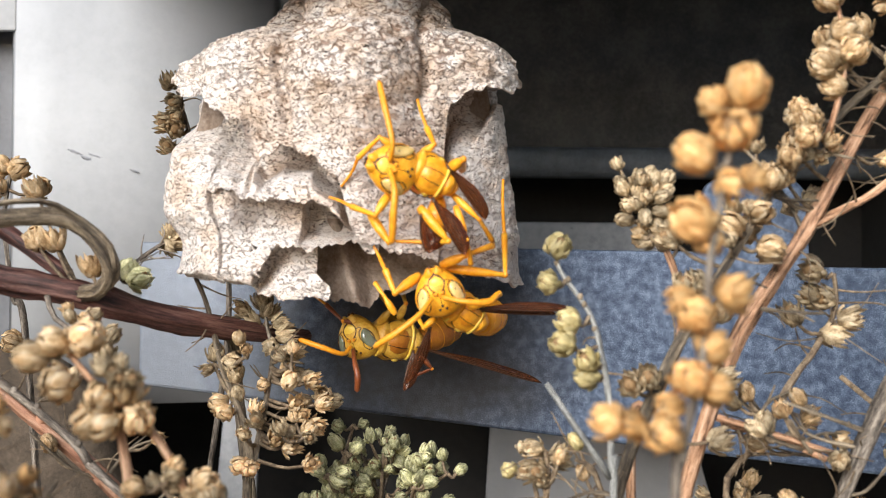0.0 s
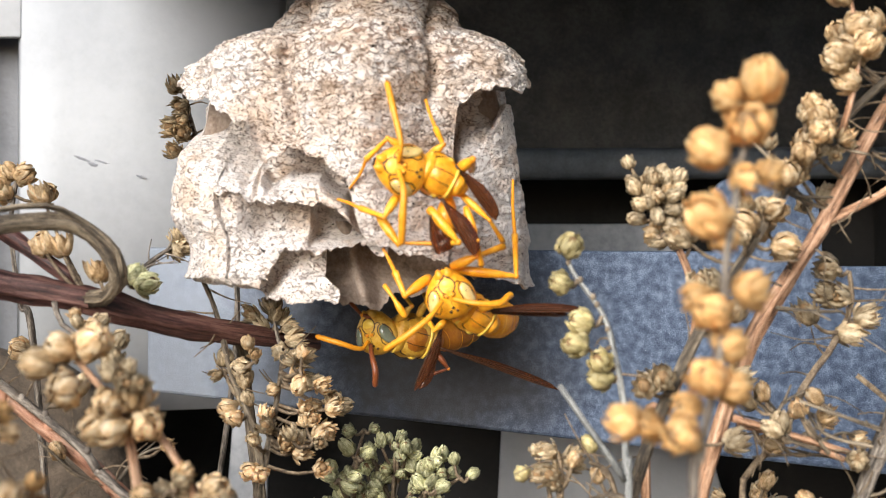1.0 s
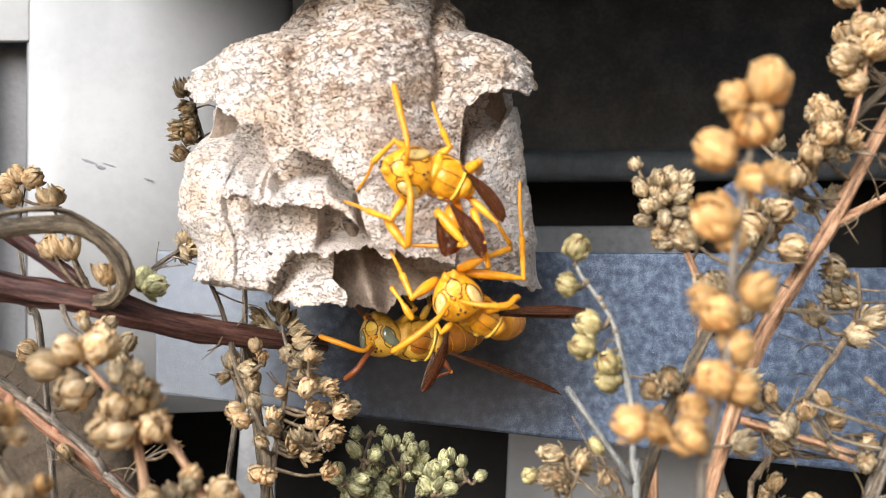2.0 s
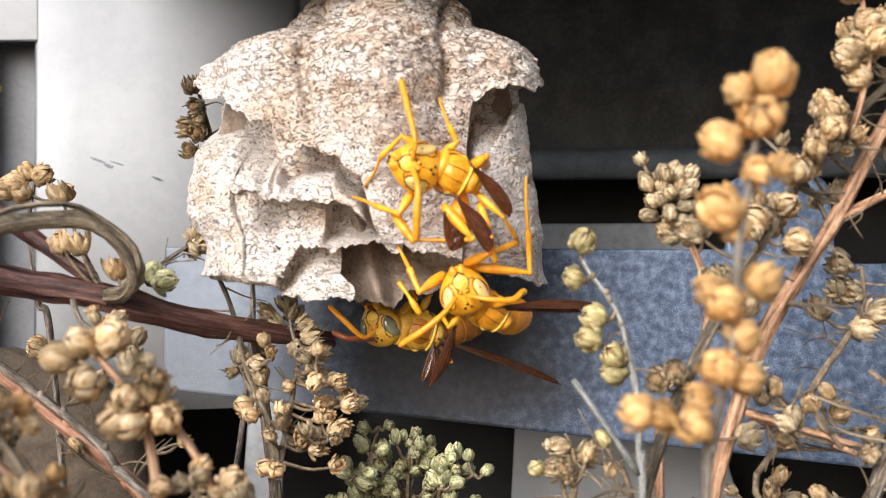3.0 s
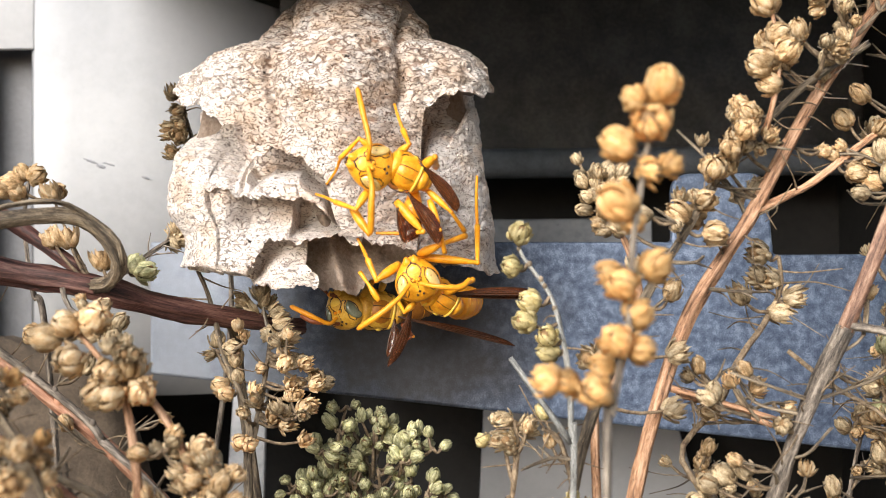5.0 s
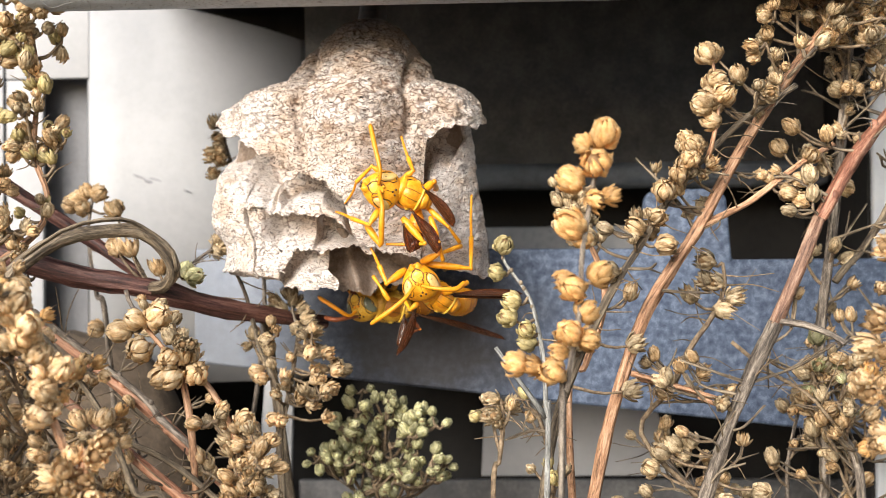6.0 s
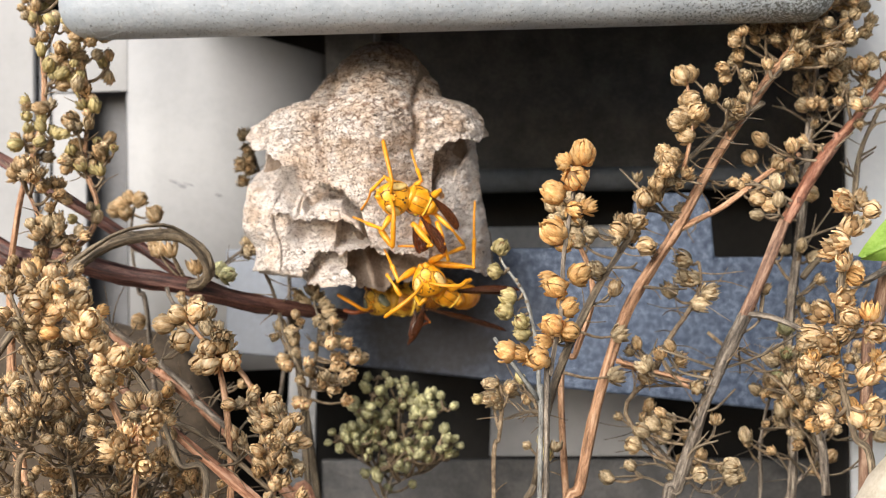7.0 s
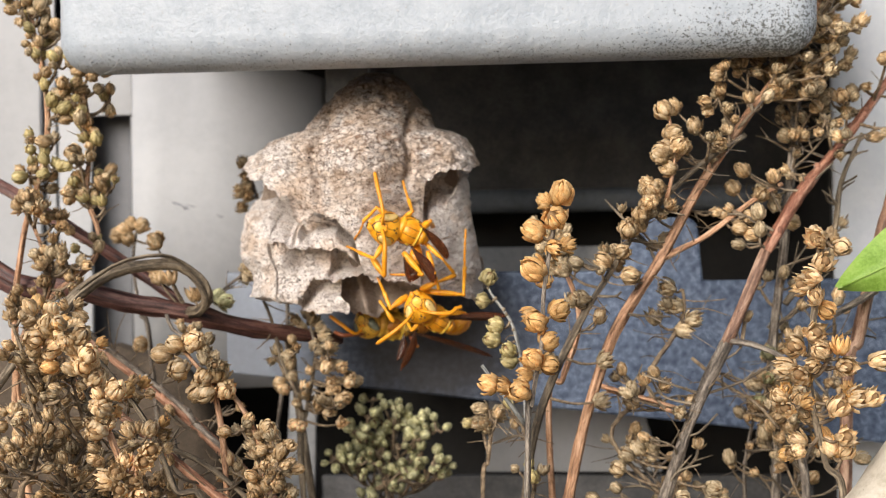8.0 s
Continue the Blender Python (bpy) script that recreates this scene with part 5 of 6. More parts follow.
thin = stem(p4, [(0.0150, 0.1320, 0.0), (0.0150, 0.1320, 0.09), (0.0174, 0.1320, 0.1719), (0.0172, 0.1320, 0.1778), (0.0170, 0.1320, 0.1850), (0.0161, 0.1320, 0.1904), (0.0149, 0.1320, 0.1946), (0.0118, 0.1320, 0.1991), (0.0113, 0.1320, 0.2006)], 0.00042, 0.00020, ASH)
heads_at(p4, thin, [(0.0114, 0.1315, 0.2020), (0.0103, 0.1310, 0.1981), (0.0124, 0.1310, 0.1939), (0.0118, 0.1305, 0.1916), (0.0144, 0.1310, 0.1898), (0.0146, 0.1320, 0.1880)], 0.92, "ball", BRACT_OLIVE)
bare = stem(p4, [(0.0171, 0.1320, 0.1772), (0.0154, 0.1310, 0.1798), (0.0127, 0.1300, 0.1836), (0.0101, 0.1300, 0.1874)], 0.00040, 0.00024, ASH, "branch")
wisps(p4, thin, 5, 0.004)

# low sprig below the twig
p5 = plant((0.0110, 0.1400, 0.0), "low wormwood sprig with grey-green seed heads")
sprig = stem(p5, [(0.0110, 0.1400, 0.0), (0.0105, 0.1400, 0.09), (0.0094, 0.1400, 0.1603), (0.0105, 0.1400, 0.1701), (0.0111, 0.1400, 0.1760), (0.0107, 0.1400, 0.1790)], 0.00045, 0.00022, TWIG)
heads_at(p5, sprig, [(0.0093, 0.1400, 0.1791), (0.0128, 0.1400, 0.1781), (0.0097, 0.1390, 0.1766), (0.0086, 0.1400, 0.1766)], 0.9, "open", BRACT_GREY)
dress(p5, sprig, 6, 0.62, 0.97, 0.006, 0.78, ("open", "ball", "bud"), [BRACT_GREY, BRACT_OLIVE, BRACT], 0.4)
sprig2 = stem(p5, [(0.0105, 0.1400, 0.10), (0.0172, 0.1390, 0.1577), (0.0183, 0.1390, 0.1664), (0.0165, 0.1390, 0.1761), (0.0141, 0.1390, 0.1781)], 0.00045, 0.00022, TWIG, "branch")
dress(p5, sprig2, 6, 0.45, 0.9, 0.006, 0.78, ("open", "ball", "bud"), [BRACT_GREY, BRACT_OLIVE, BRACT], 0.4)
wisps(p5, sprig, 12, 0.006)
wisps(p5, sprig2, 12, 0.006)

# the green bush under the nest
p6 = plant((-0.0060, 0.1690, 0.0), "wormwood shoot with crowded grey-green seed heads")
bush = stem(p6, [(-0.0060, 0.1690, 0.0), (-0.0065, 0.1690, 0.10), (-0.0124, 0.1690, 0.1475), (-0.0111, 0.1690, 0.1587), (-0.0092, 0.1680, 0.1690), (-0.0084, 0.1680, 0.1722)], 0.00060, 0.00026, GREY)
for pts in ([(-0.0111, 0.1690, 0.1587), (-0.0069, 0.1670, 0.1658), (-0.0029, 0.1670, 0.1719)], [(-0.0117, 0.1690, 0.1565), (-0.0046, 0.1660, 0.1604), (0.0004, 0.1660, 0.1632)], [(-0.0108, 0.1690, 0.1599), (-0.0141, 0.1670, 0.1669), (-0.0174, 0.1670, 0.1730)], [(-0.0113, 0.1690, 0.1576), (-0.0157, 0.1660, 0.1615), (-0.0207, 0.1660, 0.1649)]):
    limb = stem(p6, pts, 0.00034, 0.00018, GREY, "branch", sides=7)
    dress(p6, limb, 28, 0.15, 1.0, 0.0085, 0.70, ("bud", "ball", "bud"), [BRACT_GREEN], 0.45)
dress(p6, bush, 34, 0.45, 1.0, 0.0105, 0.70, ("bud", "ball", "bud"), [BRACT_GREEN], 0.45)

# grey twigs left of it
p7 = plant((-0.0215, 0.1580, 0.0), "grey forked wormwood twig with opened straw seed heads")
fork = stem(p7, [(-0.0215, 0.1580, 0.0), (-0.0215, 0.1580, 0.10), (-0.0257, 0.1570, 0.1652), (-0.0254, 0.1570, 0.1738), (-0.0267, 0.1570, 0.1802), (-0.0293, 0.1570, 0.1867), (-0.0313, 0.1570, 0.1943), (-0.0331, 0.1570, 0.1986)], 0.00070, 0.00028, BARK)
fork2 = stem(p7, [(-0.0254, 0.1570, 0.1738), (-0.0244, 0.1580, 0.1786), (-0.0235, 0.1590, 0.1850), (-0.0231, 0.1590, 0.1887)], 0.00050, 0.00028, BARK, "branch")
heads_at(p7, fork2, [(-0.0175, 0.1560, 0.1850), (-0.0161, 0.1560, 0.1823), (-0.0194, 0.1560, 0.1821), (-0.0186, 0.1550, 0.1808), (-0.0168, 0.1560, 0.1792), (-0.0219, 0.1550, 0.1779), (-0.0200, 0.1550, 0.1769), (-0.0175, 0.1550, 0.1748), (-0.0209, 0.1580, 0.1863)], 0.85, "open", BRACT_PALE)
heads_at(p7, fork, [(-0.0286, 0.1550, 0.1810), (-0.0295, 0.1560, 0.1821), (-0.0251, 0.1540, 0.1742), (-0.0267, 0.1550, 0.1744)], 0.85, "ball", BRACT_PALE)
dress(p7, fork2, 14, 0.2, 0.9, 0.0075, 0.85, ("open", "ball", "bud"), [BRACT_PALE, BRACT_GREY], 0.45, (0.5, -0.3, -0.2))
dress(p7, fork, 6, 0.56, 0.75, 0.006, 0.92, ("open", "ball"), [BRACT, BRACT_GREY], 0.4)
wisps(p7, fork, 8, 0.006, 0.6)
wisps(p7, fork2, 8, 0.006)
shade = stem(p7, [(-0.0231, 0.1590, 0.1887), (-0.0241, 0.1610, 0.1911), (-0.0248, 0.1630, 0.1933)], 0.00030, 0.00020, GREY, "branch")
heads_at(p7, shade, [(-0.0279, 0.1620, 0.1937), (-0.0265, 0.1620, 0.1922), (-0.0243, 0.1630, 0.1938), (-0.0224, 0.1620, 0.1922), (-0.0215, 0.1610, 0.1906), (-0.0236, 0.1600, 0.1890), (-0.0203, 0.1600, 0.1882), (-0.0253, 0.1640, 0.1951)], 0.95, "open", BRACT_GREY)

# the thick dark branch with its curled shoot
p8 = plant((-0.1350, 0.1480, 0.0), "thick dark red-brown dead branch with a curled grey shoot")
bough = stem(p8, [(-0.1350, 0.1480, 0.0), (-0.1330, 0.1480, 0.12), (-0.1150, 0.1470, 0.2150), (-0.0748, 0.1440, 0.2013), (-0.0684, 0.1450, 0.2015), (-0.0564, 0.1460, 0.1982), (-0.0451, 0.1470, 0.1962), (-0.0368, 0.1520, 0.1934), (-0.0277, 0.1600, 0.1912), (-0.0199, 0.1680, 0.1897)], 0.0025, 0.0012, DUSK, sides=30, ribs=0.12)
knots(p8, bough, 8, 0.0008, DUSK, 0.5, 1.0)
stem(p8, [(-0.0291, 0.1600, 0.1914), (-0.0288, 0.1640, 0.1876), (-0.0291, 0.1690, 0.1810), (-0.0245, 0.1730, 0.14)], 0.0008, 0.0008, BARK, "branch")
curl = stem(p8, [(-0.0634, 0.1300, 0.1949), (-0.0582, 0.1320, 0.2006), (-0.0529, 0.1340, 0.2038), (-0.0463, 0.1370, 0.2048), (-0.0433, 0.1390, 0.2044), (-0.0402, 0.1400, 0.2017), (-0.0392, 0.1410, 0.1987), (-0.0414, 0.1440, 0.1965), (-0.0441, 0.1460, 0.1962)], 0.00076, 0.00072, BARK, "branch", "curled grey shoot", 22, 0.34)
tube_part("branch", p8, [(-0.0726, 0.1280, 0.1837), (-0.0680, 0.1290, 0.1902), (-0.0634, 0.1300, 0.1949)], 0.0008, BARK, 9, 8)
stem(p8, [(-0.0580, 0.1290, 0.2009), (-0.0518, 0.1310, 0.2052), (-0.0456, 0.1340, 0.2065), (-0.0425, 0.1370, 0.2052), (-0.0387, 0.1380, 0.2021), (-0.0382, 0.1395, 0.1987)], 0.00028, 0.00032, BARK, "branch", "thin peeling strand on the curl")
red = stem(p8, [(-0.1150, 0.1520, 0.2300), (-0.0865, 0.1520, 0.2220), (-0.0725, 0.1500, 0.2147), (-0.0574, 0.1500, 0.2054), (-0.0465, 0.1490, 0.1980)], 0.0012, 0.0009, DUSK, "branch")
tube_part("branch", p8, [(-0.1330, 0.1480, 0.14), (-0.1280, 0.1510, 0.20), (-0.1150, 0.1520, 0.2300)], 0.0012, DUSK, 9, 8)
sprout = stem(p8, [(-0.0403, 0.1450, 0.1974), (-0.0396, 0.1520, 0.1994), (-0.0390, 0.1580, 0.2012), (-0.0366, 0.1620, 0.2034)], 0.00040, 0.00022, GREY, "branch")
heads_at(p8, sprout, [(-0.0391, 0.1480, 0.1990), (-0.0377, 0.1480, 0.1980)], 1.0, "ball", BRACT_GREEN)
heads_at(p8, sprout, [(-0.0372, 0.1610, 0.2042), (-0.0360, 0.1610, 0.2027), (-0.0368, 0.1610, 0.2019)], 0.95, "open", BRACT_GREY)
heads_at(p8, curl, [(-0.0424, 0.1440, 0.1997), (-0.0482, 0.1480, 0.2028), (-0.0506, 0.1490, 0.2025), (-0.0534, 0.1560, 0.2092)], 1.05, "open", BRACT)
wisps(p8, sprout, 9, 0.005, 0.1, 1.0, GREY)
hang = stem(p8, [(-0.0475, 0.1440, 0.1958), (-0.0462, 0.1430, 0.1932), (-0.0422, 0.1420, 0.1906), (-0.0403, 0.1410, 0.1874)], 0.00034, 0.00022, GREY, "branch")
heads_at(p8, hang, [(-0.0413, 0.1410, 0.1912), (-0.0392, 0.1410, 0.1914), (-0.0395, 0.1400, 0.1894), (-0.0452, 0.1410, 0.1906), (-0.0430, 0.1415, 0.1898)], 0.85, "bud", BRACT_GREY)
dress(p8, hang, 4, 0.55, 1.0, 0.003, 0.7, ("bud", "open"), [BRACT_GREY, BRACT], 0.2)

# heads behind, at the nest's side and above the curl
p9 = plant((-0.0520, 0.1720, 0.0), "upright wormwood shoot behind the branch with pale seed heads")
behind = stem(p9, [(-0.0520, 0.1720, 0.0), (-0.0530, 0.1720, 0.10), (-0.0593, 0.1720, 0.1840), (-0.0617, 0.1720, 0.1951), (-0.0630, 0.1720, 0.2054), (-0.0622, 0.1720, 0.2126)], 0.0006, 0.00025, GREY)
heads_at(p9, behind, [(-0.0649, 0.1720, 0.2118), (-0.0633, 0.1720, 0.2134), (-0.0612, 0.1720, 0.2129), (-0.0642, 0.1720, 0.2104), (-0.0581, 0.1720, 0.2102), (-0.0662, 0.1720, 0.2109), (-0.0586, 0.1720, 0.2032), (-0.0617, 0.1720, 0.1887)], 1.1, "ball", BRACT)
p10 = plant((-0.0400, 0.1760, 0.0), "thin shaded shoot beside the nest with withered seed heads")
shaded = stem(p10, [(-0.0400, 0.1760, 0.0), (-0.0400, 0.1760, 0.12), (-0.0321, 0.1760, 0.1900), (-0.0354, 0.1760, 0.2062), (-0.0374, 0.1750, 0.2167), (-0.0392, 0.1730, 0.2246)], 0.0005, 0.00022, GREY)
heads_at(p10, shaded, [(-0.0401, 0.1720, 0.2256), (-0.0395, 0.1720, 0.2224), (-0.0408, 0.1720, 0.2196), (-0.0389, 0.1710, 0.2185), (-0.0403, 0.1720, 0.2163), (-0.0393, 0.1720, 0.2204)], 0.95, "open", BRACT_GREY)
wisps(p10, shaded, 12, 0.004, 0.6)

# the red stem and its masses of heads, low on one side
p11 = plant((-0.0120, 0.1000, 0.0), "reddish wormwood stems with crowded straw seed heads")
red1 = stem(p11, [(-0.0150, 0.1500, 0.0), (-0.0160, 0.1500, 0.09), (-0.0230, 0.1500, 0.1540), (-0.0270, 0.1500, 0.1581), (-0.0328, 0.1500, 0.1641), (-0.0442, 0.1500, 0.1753), (-0.0517, 0.1500, 0.1814), (-0.0616, 0.1500, 0.1891), (-0.0719, 0.1500, 0.1981)], 0.00115, 0.0009, PINK)
knots(p11, red1, 5, 0.0010, PINK, 0.5, 0.95)
pair = stem(p11, [(-0.0439, 0.1490, 0.1754), (-0.0456, 0.1485, 0.1780), (-0.0514, 0.1480, 0.1830), (-0.0605, 0.1480, 0.1899), (-0.0641, 0.1490, 0.1926)], 0.00055, 0.0004, GREY, "branch")
knots(p11, pair, 4, 0.0006, GREY, 0.2, 0.9)
stem(p11, [(-0.0300, 0.1490, 0.1610), (-0.0370, 0.1480, 0.1695), (-0.0439, 0.1490, 0.1754)], 0.0004, 0.0005, GREY, "branch")
red2 = stem(p11, [(-0.0210, 0.1180, 0.1590), (-0.0260, 0.1180, 0.1635), (-0.0318, 0.1180, 0.1683), (-0.0403, 0.1180, 0.1753), (-0.0512, 0.1180, 0.1843), (-0.0567, 0.1180, 0.1890), (-0.0613, 0.1180, 0.1928)], 0.00085, 0.0006, PINK, "branch")
tube_part("branch", p11, [(-0.0160, 0.1500, 0.09), (-0.0165, 0.1300, 0.13), (-0.0210, 0.1180, 0.1590)], 0.0009, PINK, 9, 8)
dress(p11, red1, 3, 0.85, 1.0, 0.010, 0.8, ("ball", "open", "open"), [BRACT, BRACT_GOLD, BRACT_GREY], 0.55, (0.0, -0.1, 0.1))
dress(p11, red2, 6, 0.65, 1.0, 0.009, 1.0, ("ball", "open"), [BRACT, BRACT_GREY], 0.5, (0.0, -0.1, 0.3))
wisps(p11, red1, 24, 0.011, 0.4)
wisps(p11, red2, 16, 0.010)

# nearer spray over it
p12 = plant((-0.0470, 0.0930, 0.0), "near wormwood spray with soft golden seed heads")
near = stem(p12, [(-0.0470, 0.0900, 0.0), (-0.0460, 0.0900, 0.09), (-0.0359, 0.0905, 0.1716), (-0.0366, 0.0905, 0.1755), (-0.0393, 0.0905, 0.1824), (-0.0412, 0.0905, 0.1886), (-0.0439, 0.0905, 0.1932), (-0.0487, 0.0905, 0.1956)], 0.0005, 0.0003, TAN)
heads_at(p12, near, [(-0.0485, 0.0878, 0.1949), (-0.0474, 0.0890, 0.1963), (-0.0460, 0.0902, 0.1968), (-0.0440, 0.0884, 0.1949), (-0.0430, 0.0896, 0.1939), (-0.0408, 0.0878, 0.1928), (-0.0420, 0.0890, 0.1912), (-0.0409, 0.0902, 0.1895), (-0.0393, 0.0884, 0.1854), (-0.0391, 0.0896, 0.1834), (-0.0399, 0.0878, 0.1826), (-0.0425, 0.0890, 0.1956), (-0.0466, 0.0902, 0.1941), (-0.0373, 0.0884, 0.1880)], 1.0, "ball", BRACT_PALE)
heads_at(p12, near, [(-0.0323, 0.0878, 0.1799), (-0.0337, 0.0890, 0.1782), (-0.0367, 0.0902, 0.1784), (-0.0374, 0.0884, 0.1768), (-0.0354, 0.0896, 0.1755), (-0.0367, 0.0878, 0.1746), (-0.0342, 0.0890, 0.1734), (-0.0397, 0.0902, 0.1755)], 0.95, "open", BRACT_PALE)
dress(p12, near, 26, 0.62, 1.0, 0.0045, 0.8, ("ball", "bud"), [BRACT_PALE, BRACT_GOLD], 0.3)

fall = stem(p12, [(-0.0460, 0.0930, 0.09), (-0.0314, 0.1060, 0.1623), (-0.0348, 0.1060, 0.1715), (-0.0382, 0.1050, 0.1805), (-0.0428, 0.1050, 0.1872), (-0.0472, 0.1040, 0.1928)], 0.0005, 0.00026, BARK, "branch")
dress(p12, fall, 9, 0.45, 1.0, 0.0052, 0.9, ("open", "ball", "ball"), [BRACT_PALE, BRACT_GOLD, BRACT], 0.4, (0.2, 0.2, 0.4))

# filling shoots low down
p13 = plant((-0.0560, 0.1120, 0.0), "tangled dry wormwood shoots with many small seed heads")
for k, pts in enumerate(([(-0.0557, 0.1000, 0.1636), (-0.0538, 0.1000, 0.1751), (-0.0520, 0.1000, 0.1849), (-0.0545, 0.1000, 0.1915)], [(-0.0500, 0.1070, 0.1620), (-0.0516, 0.1070, 0.1722), (-0.0471, 0.1070, 0.1807), (-0.0520, 0.1130, 0.1878)], [(-0.0664, 0.1160, 0.1580), (-0.0635, 0.1160, 0.1670), (-0.0607, 0.1160, 0.1741), (-0.0568, 0.1180, 0.1810)], [(-0.0528, 0.1240, 0.1552), (-0.0498, 0.1240, 0.1635), (-0.0516, 0.1240, 0.1710), (-0.0484, 0.1260, 0.1781)], [(-0.0640, 0.1290, 0.1500), (-0.0615, 0.1290, 0.1600), (-0.0570, 0.1290, 0.1720)], [(-0.0500, 0.1310, 0.1480), (-0.0480, 0.1310, 0.1580), (-0.0440, 0.1310, 0.1680)], [(-0.0410, 0.1330, 0.1450), (-0.0385, 0.1330, 0.1560), (-0.0350, 0.1330, 0.1640)])):
    shoot = stem(p13, [(-0.0560 + 0.003 * k, 0.1120, 0.0), (-0.0540 + 0.003 * k, 0.1120, 0.09), *pts], 0.00050, 0.00026, BARK if k % 2 else TWIG, "stem" if k == 0 else "branch")
    dress(p13, shoot, (50, 48, 48, 42, 50, 44, 36)[k], 0.48, 0.97, 0.011, 0.72, ("ball", "open", "bud"), [BRACT, BRACT_GREY, BRACT], 0.55)
    wisps(p13, shoot, 9, 0.011, 0.45)
    wisps(p13, shoot, 9, 0.010, 0.45, 1.0, GREY)
p14 = plant((-0.0260, 0.1190, 0.0), "wormwood shoot with a long column of opened pale seed heads")
column = stem(p14, [(-0.0260, 0.1190, 0.0), (-0.0262, 0.1190, 0.09), (-0.0238, 0.1190, 0.1593), (-0.0241, 0.1190, 0.1682), (-0.0249, 0.1190, 0.1763), (-0.0289, 0.1190, 0.1835), (-0.0332, 0.1180, 0.1872), (-0.0362, 0.1180, 0.1905), (-0.0376, 0.1180, 0.1925)], 0.00055, 0.00026, TAN)
heads_at(p14, column, [(-0.0399, 0.1170, 0.1907), (-0.0371, 0.1160, 0.1883), (-0.0331, 0.1160, 0.1869), (-0.0327, 0.1160, 0.1845), (-0.0296, 0.1170, 0.1850), (-0.0378, 0.1170, 0.1922), (-0.0347, 0.1170, 0.1927), (-0.0309, 0.1180, 0.1876), (-0.0233, 0.1180, 0.1787), (-0.0343, 0.1170, 0.1846)], 1.15, "ball", BRACT_PALE)
dress(p14, column, 70, 0.22, 0.50, 0.0062, 0.8, ("open", "ball", "bud"), [BRACT_PALE, BRACT, BRACT_GREY], 0.4)
twigs(p11, red1, 5, 0.010, 0.5, 0.95)
twigs(p11, red2, 7, 0.009, 0.3, 0.95)
dress(p14, column, 5, 0.55, 0.8, 0.004, 0.8, ("open", "bud"), [BRACT_GREY], 0.3)

stem(p14, [(-0.0327, 0.1180, 0.1881), (-0.0308, 0.1180, 0.1791), (-0.0300, 0.1180, 0.1684), (-0.0306, 0.1190, 0.1592)], 0.00040, 0.00045, TAN, "branch")
stem(p14, [(-0.0237, 0.1190, 0.1646), (-0.0342, 0.1160, 0.1741), (-0.0481, 0.1120, 0.1796), (-0.0598, 0.1080, 0.1840)], 0.0004, 0.0003, BARK, "branch")

# tall sprays at the upper far side
p15 = plant((-0.0700, 0.1400, 0.0), "tall wormwood spray with small brown-gold seed heads")
for k, pts in enumerate(([(-0.0726, 0.1400, 0.2087), (-0.0682, 0.1400, 0.2248), (-0.0679, 0.1400, 0.2360), (-0.0701, 0.1400, 0.2482), (-0.0710, 0.1400, 0.2554)], [(-0.0598, 0.1420, 0.2065), (-0.0613, 0.1420, 0.2177), (-0.0606, 0.1420, 0.2289), (-0.0626, 0.1420, 0.2412)])):
    spray = stem(p15, [(-0.0700, 0.1400, 0.0), (-0.0690, 0.1400, 0.12), (-0.0739, 0.1400, 0.1864), *pts], 0.0007, 0.00024, TAN, "stem" if k == 0 else "branch")
    dress(p15, spray, (64, 62)[k], (0.5, 0.5)[k], 1.0, 0.0058, 0.82, ("ball", "open", "bud"), [BRACT_GREY, BRACT, BRACT_OLIVE], 0.35)
    wisps(p15, spray, 10, 0.006, 0.5)

spray = stem(p15, [(-0.0739, 0.1400, 0.1864), (-0.0690, 0.1360, 0.1947), (-0.0654, 0.1350, 0.2016), (-0.0673, 0.1350, 0.2095), (-0.0708, 0.1360, 0.2156)], 0.0005, 0.00024, TAN, "branch")
dress(p15, spray, 54, 0.1, 1.0, 0.0075, 0.85, ("ball", "open", "open"), [BRACT, BRACT_GREY, BRACT], 0.45)
wisps(p15, spray, 14, 0.008)

# the red and grey stem across the bracket
p16 = plant((0.0330, 0.1390, 0.0), "grey stem turning red higher up, with side twigs and seed heads")
tall = stem(p16, [(0.0330, 0.1390, 0.0), (0.0330, 0.1390, 0.09), (0.0378, 0.1390, 0.1548), (0.0401, 0.1390, 0.1624), (0.0449, 0.1390, 0.1760), (0.0515, 0.1390, 0.1902)], 0.00110, 0.00092, GREY)
stem(p16, [(0.0513, 0.1390, 0.1899), (0.0550, 0.1404, 0.1976), (0.0588, 0.1420, 0.2057)], 0.00092, 0.00082, DRAB, "branch")
tall2 = stem(p16, [(0.0588, 0.1420, 0.2057), (0.0659, 0.1460, 0.2161), (0.0758, 0.1540, 0.2263), (0.0867, 0.1600, 0.2396), (0.0977, 0.1650, 0.2524)], 0.00082, 0.00070, RUST, "branch", "red-brown upper stem")
knots(p4, thin, 5, 0.0004, BARK, 0.7, 0.97)
knots(p16, tall2, 6, 0.0009, RUST, 0.0, 0.9)
stem(p16, [(0.0517, 0.1390, 0.1904), (0.0553, 0.1380, 0.1899), (0.0591, 0.1370, 0.1884), (0.0607, 0.1360, 0.1872)], 0.0006, 0.0004, GREY, "branch")
web1 = stem(p16, [(0.0312, 0.1420, 0.1819), (0.0350, 0.1420, 0.1810), (0.0385, 0.1410, 0.1798), (0.0426, 0.1400, 0.1781)], 0.00045, 0.00030, TAN, "branch")
web2 = stem(p16, [(0.0370, 0.1450, 0.1802), (0.0397, 0.1450, 0.1861), (0.0430, 0.1450, 0.1907), (0.0451, 0.1450, 0.1953), (0.0448, 0.1450, 0.1992)], 0.00045, 0.00025, TWIG, "branch")
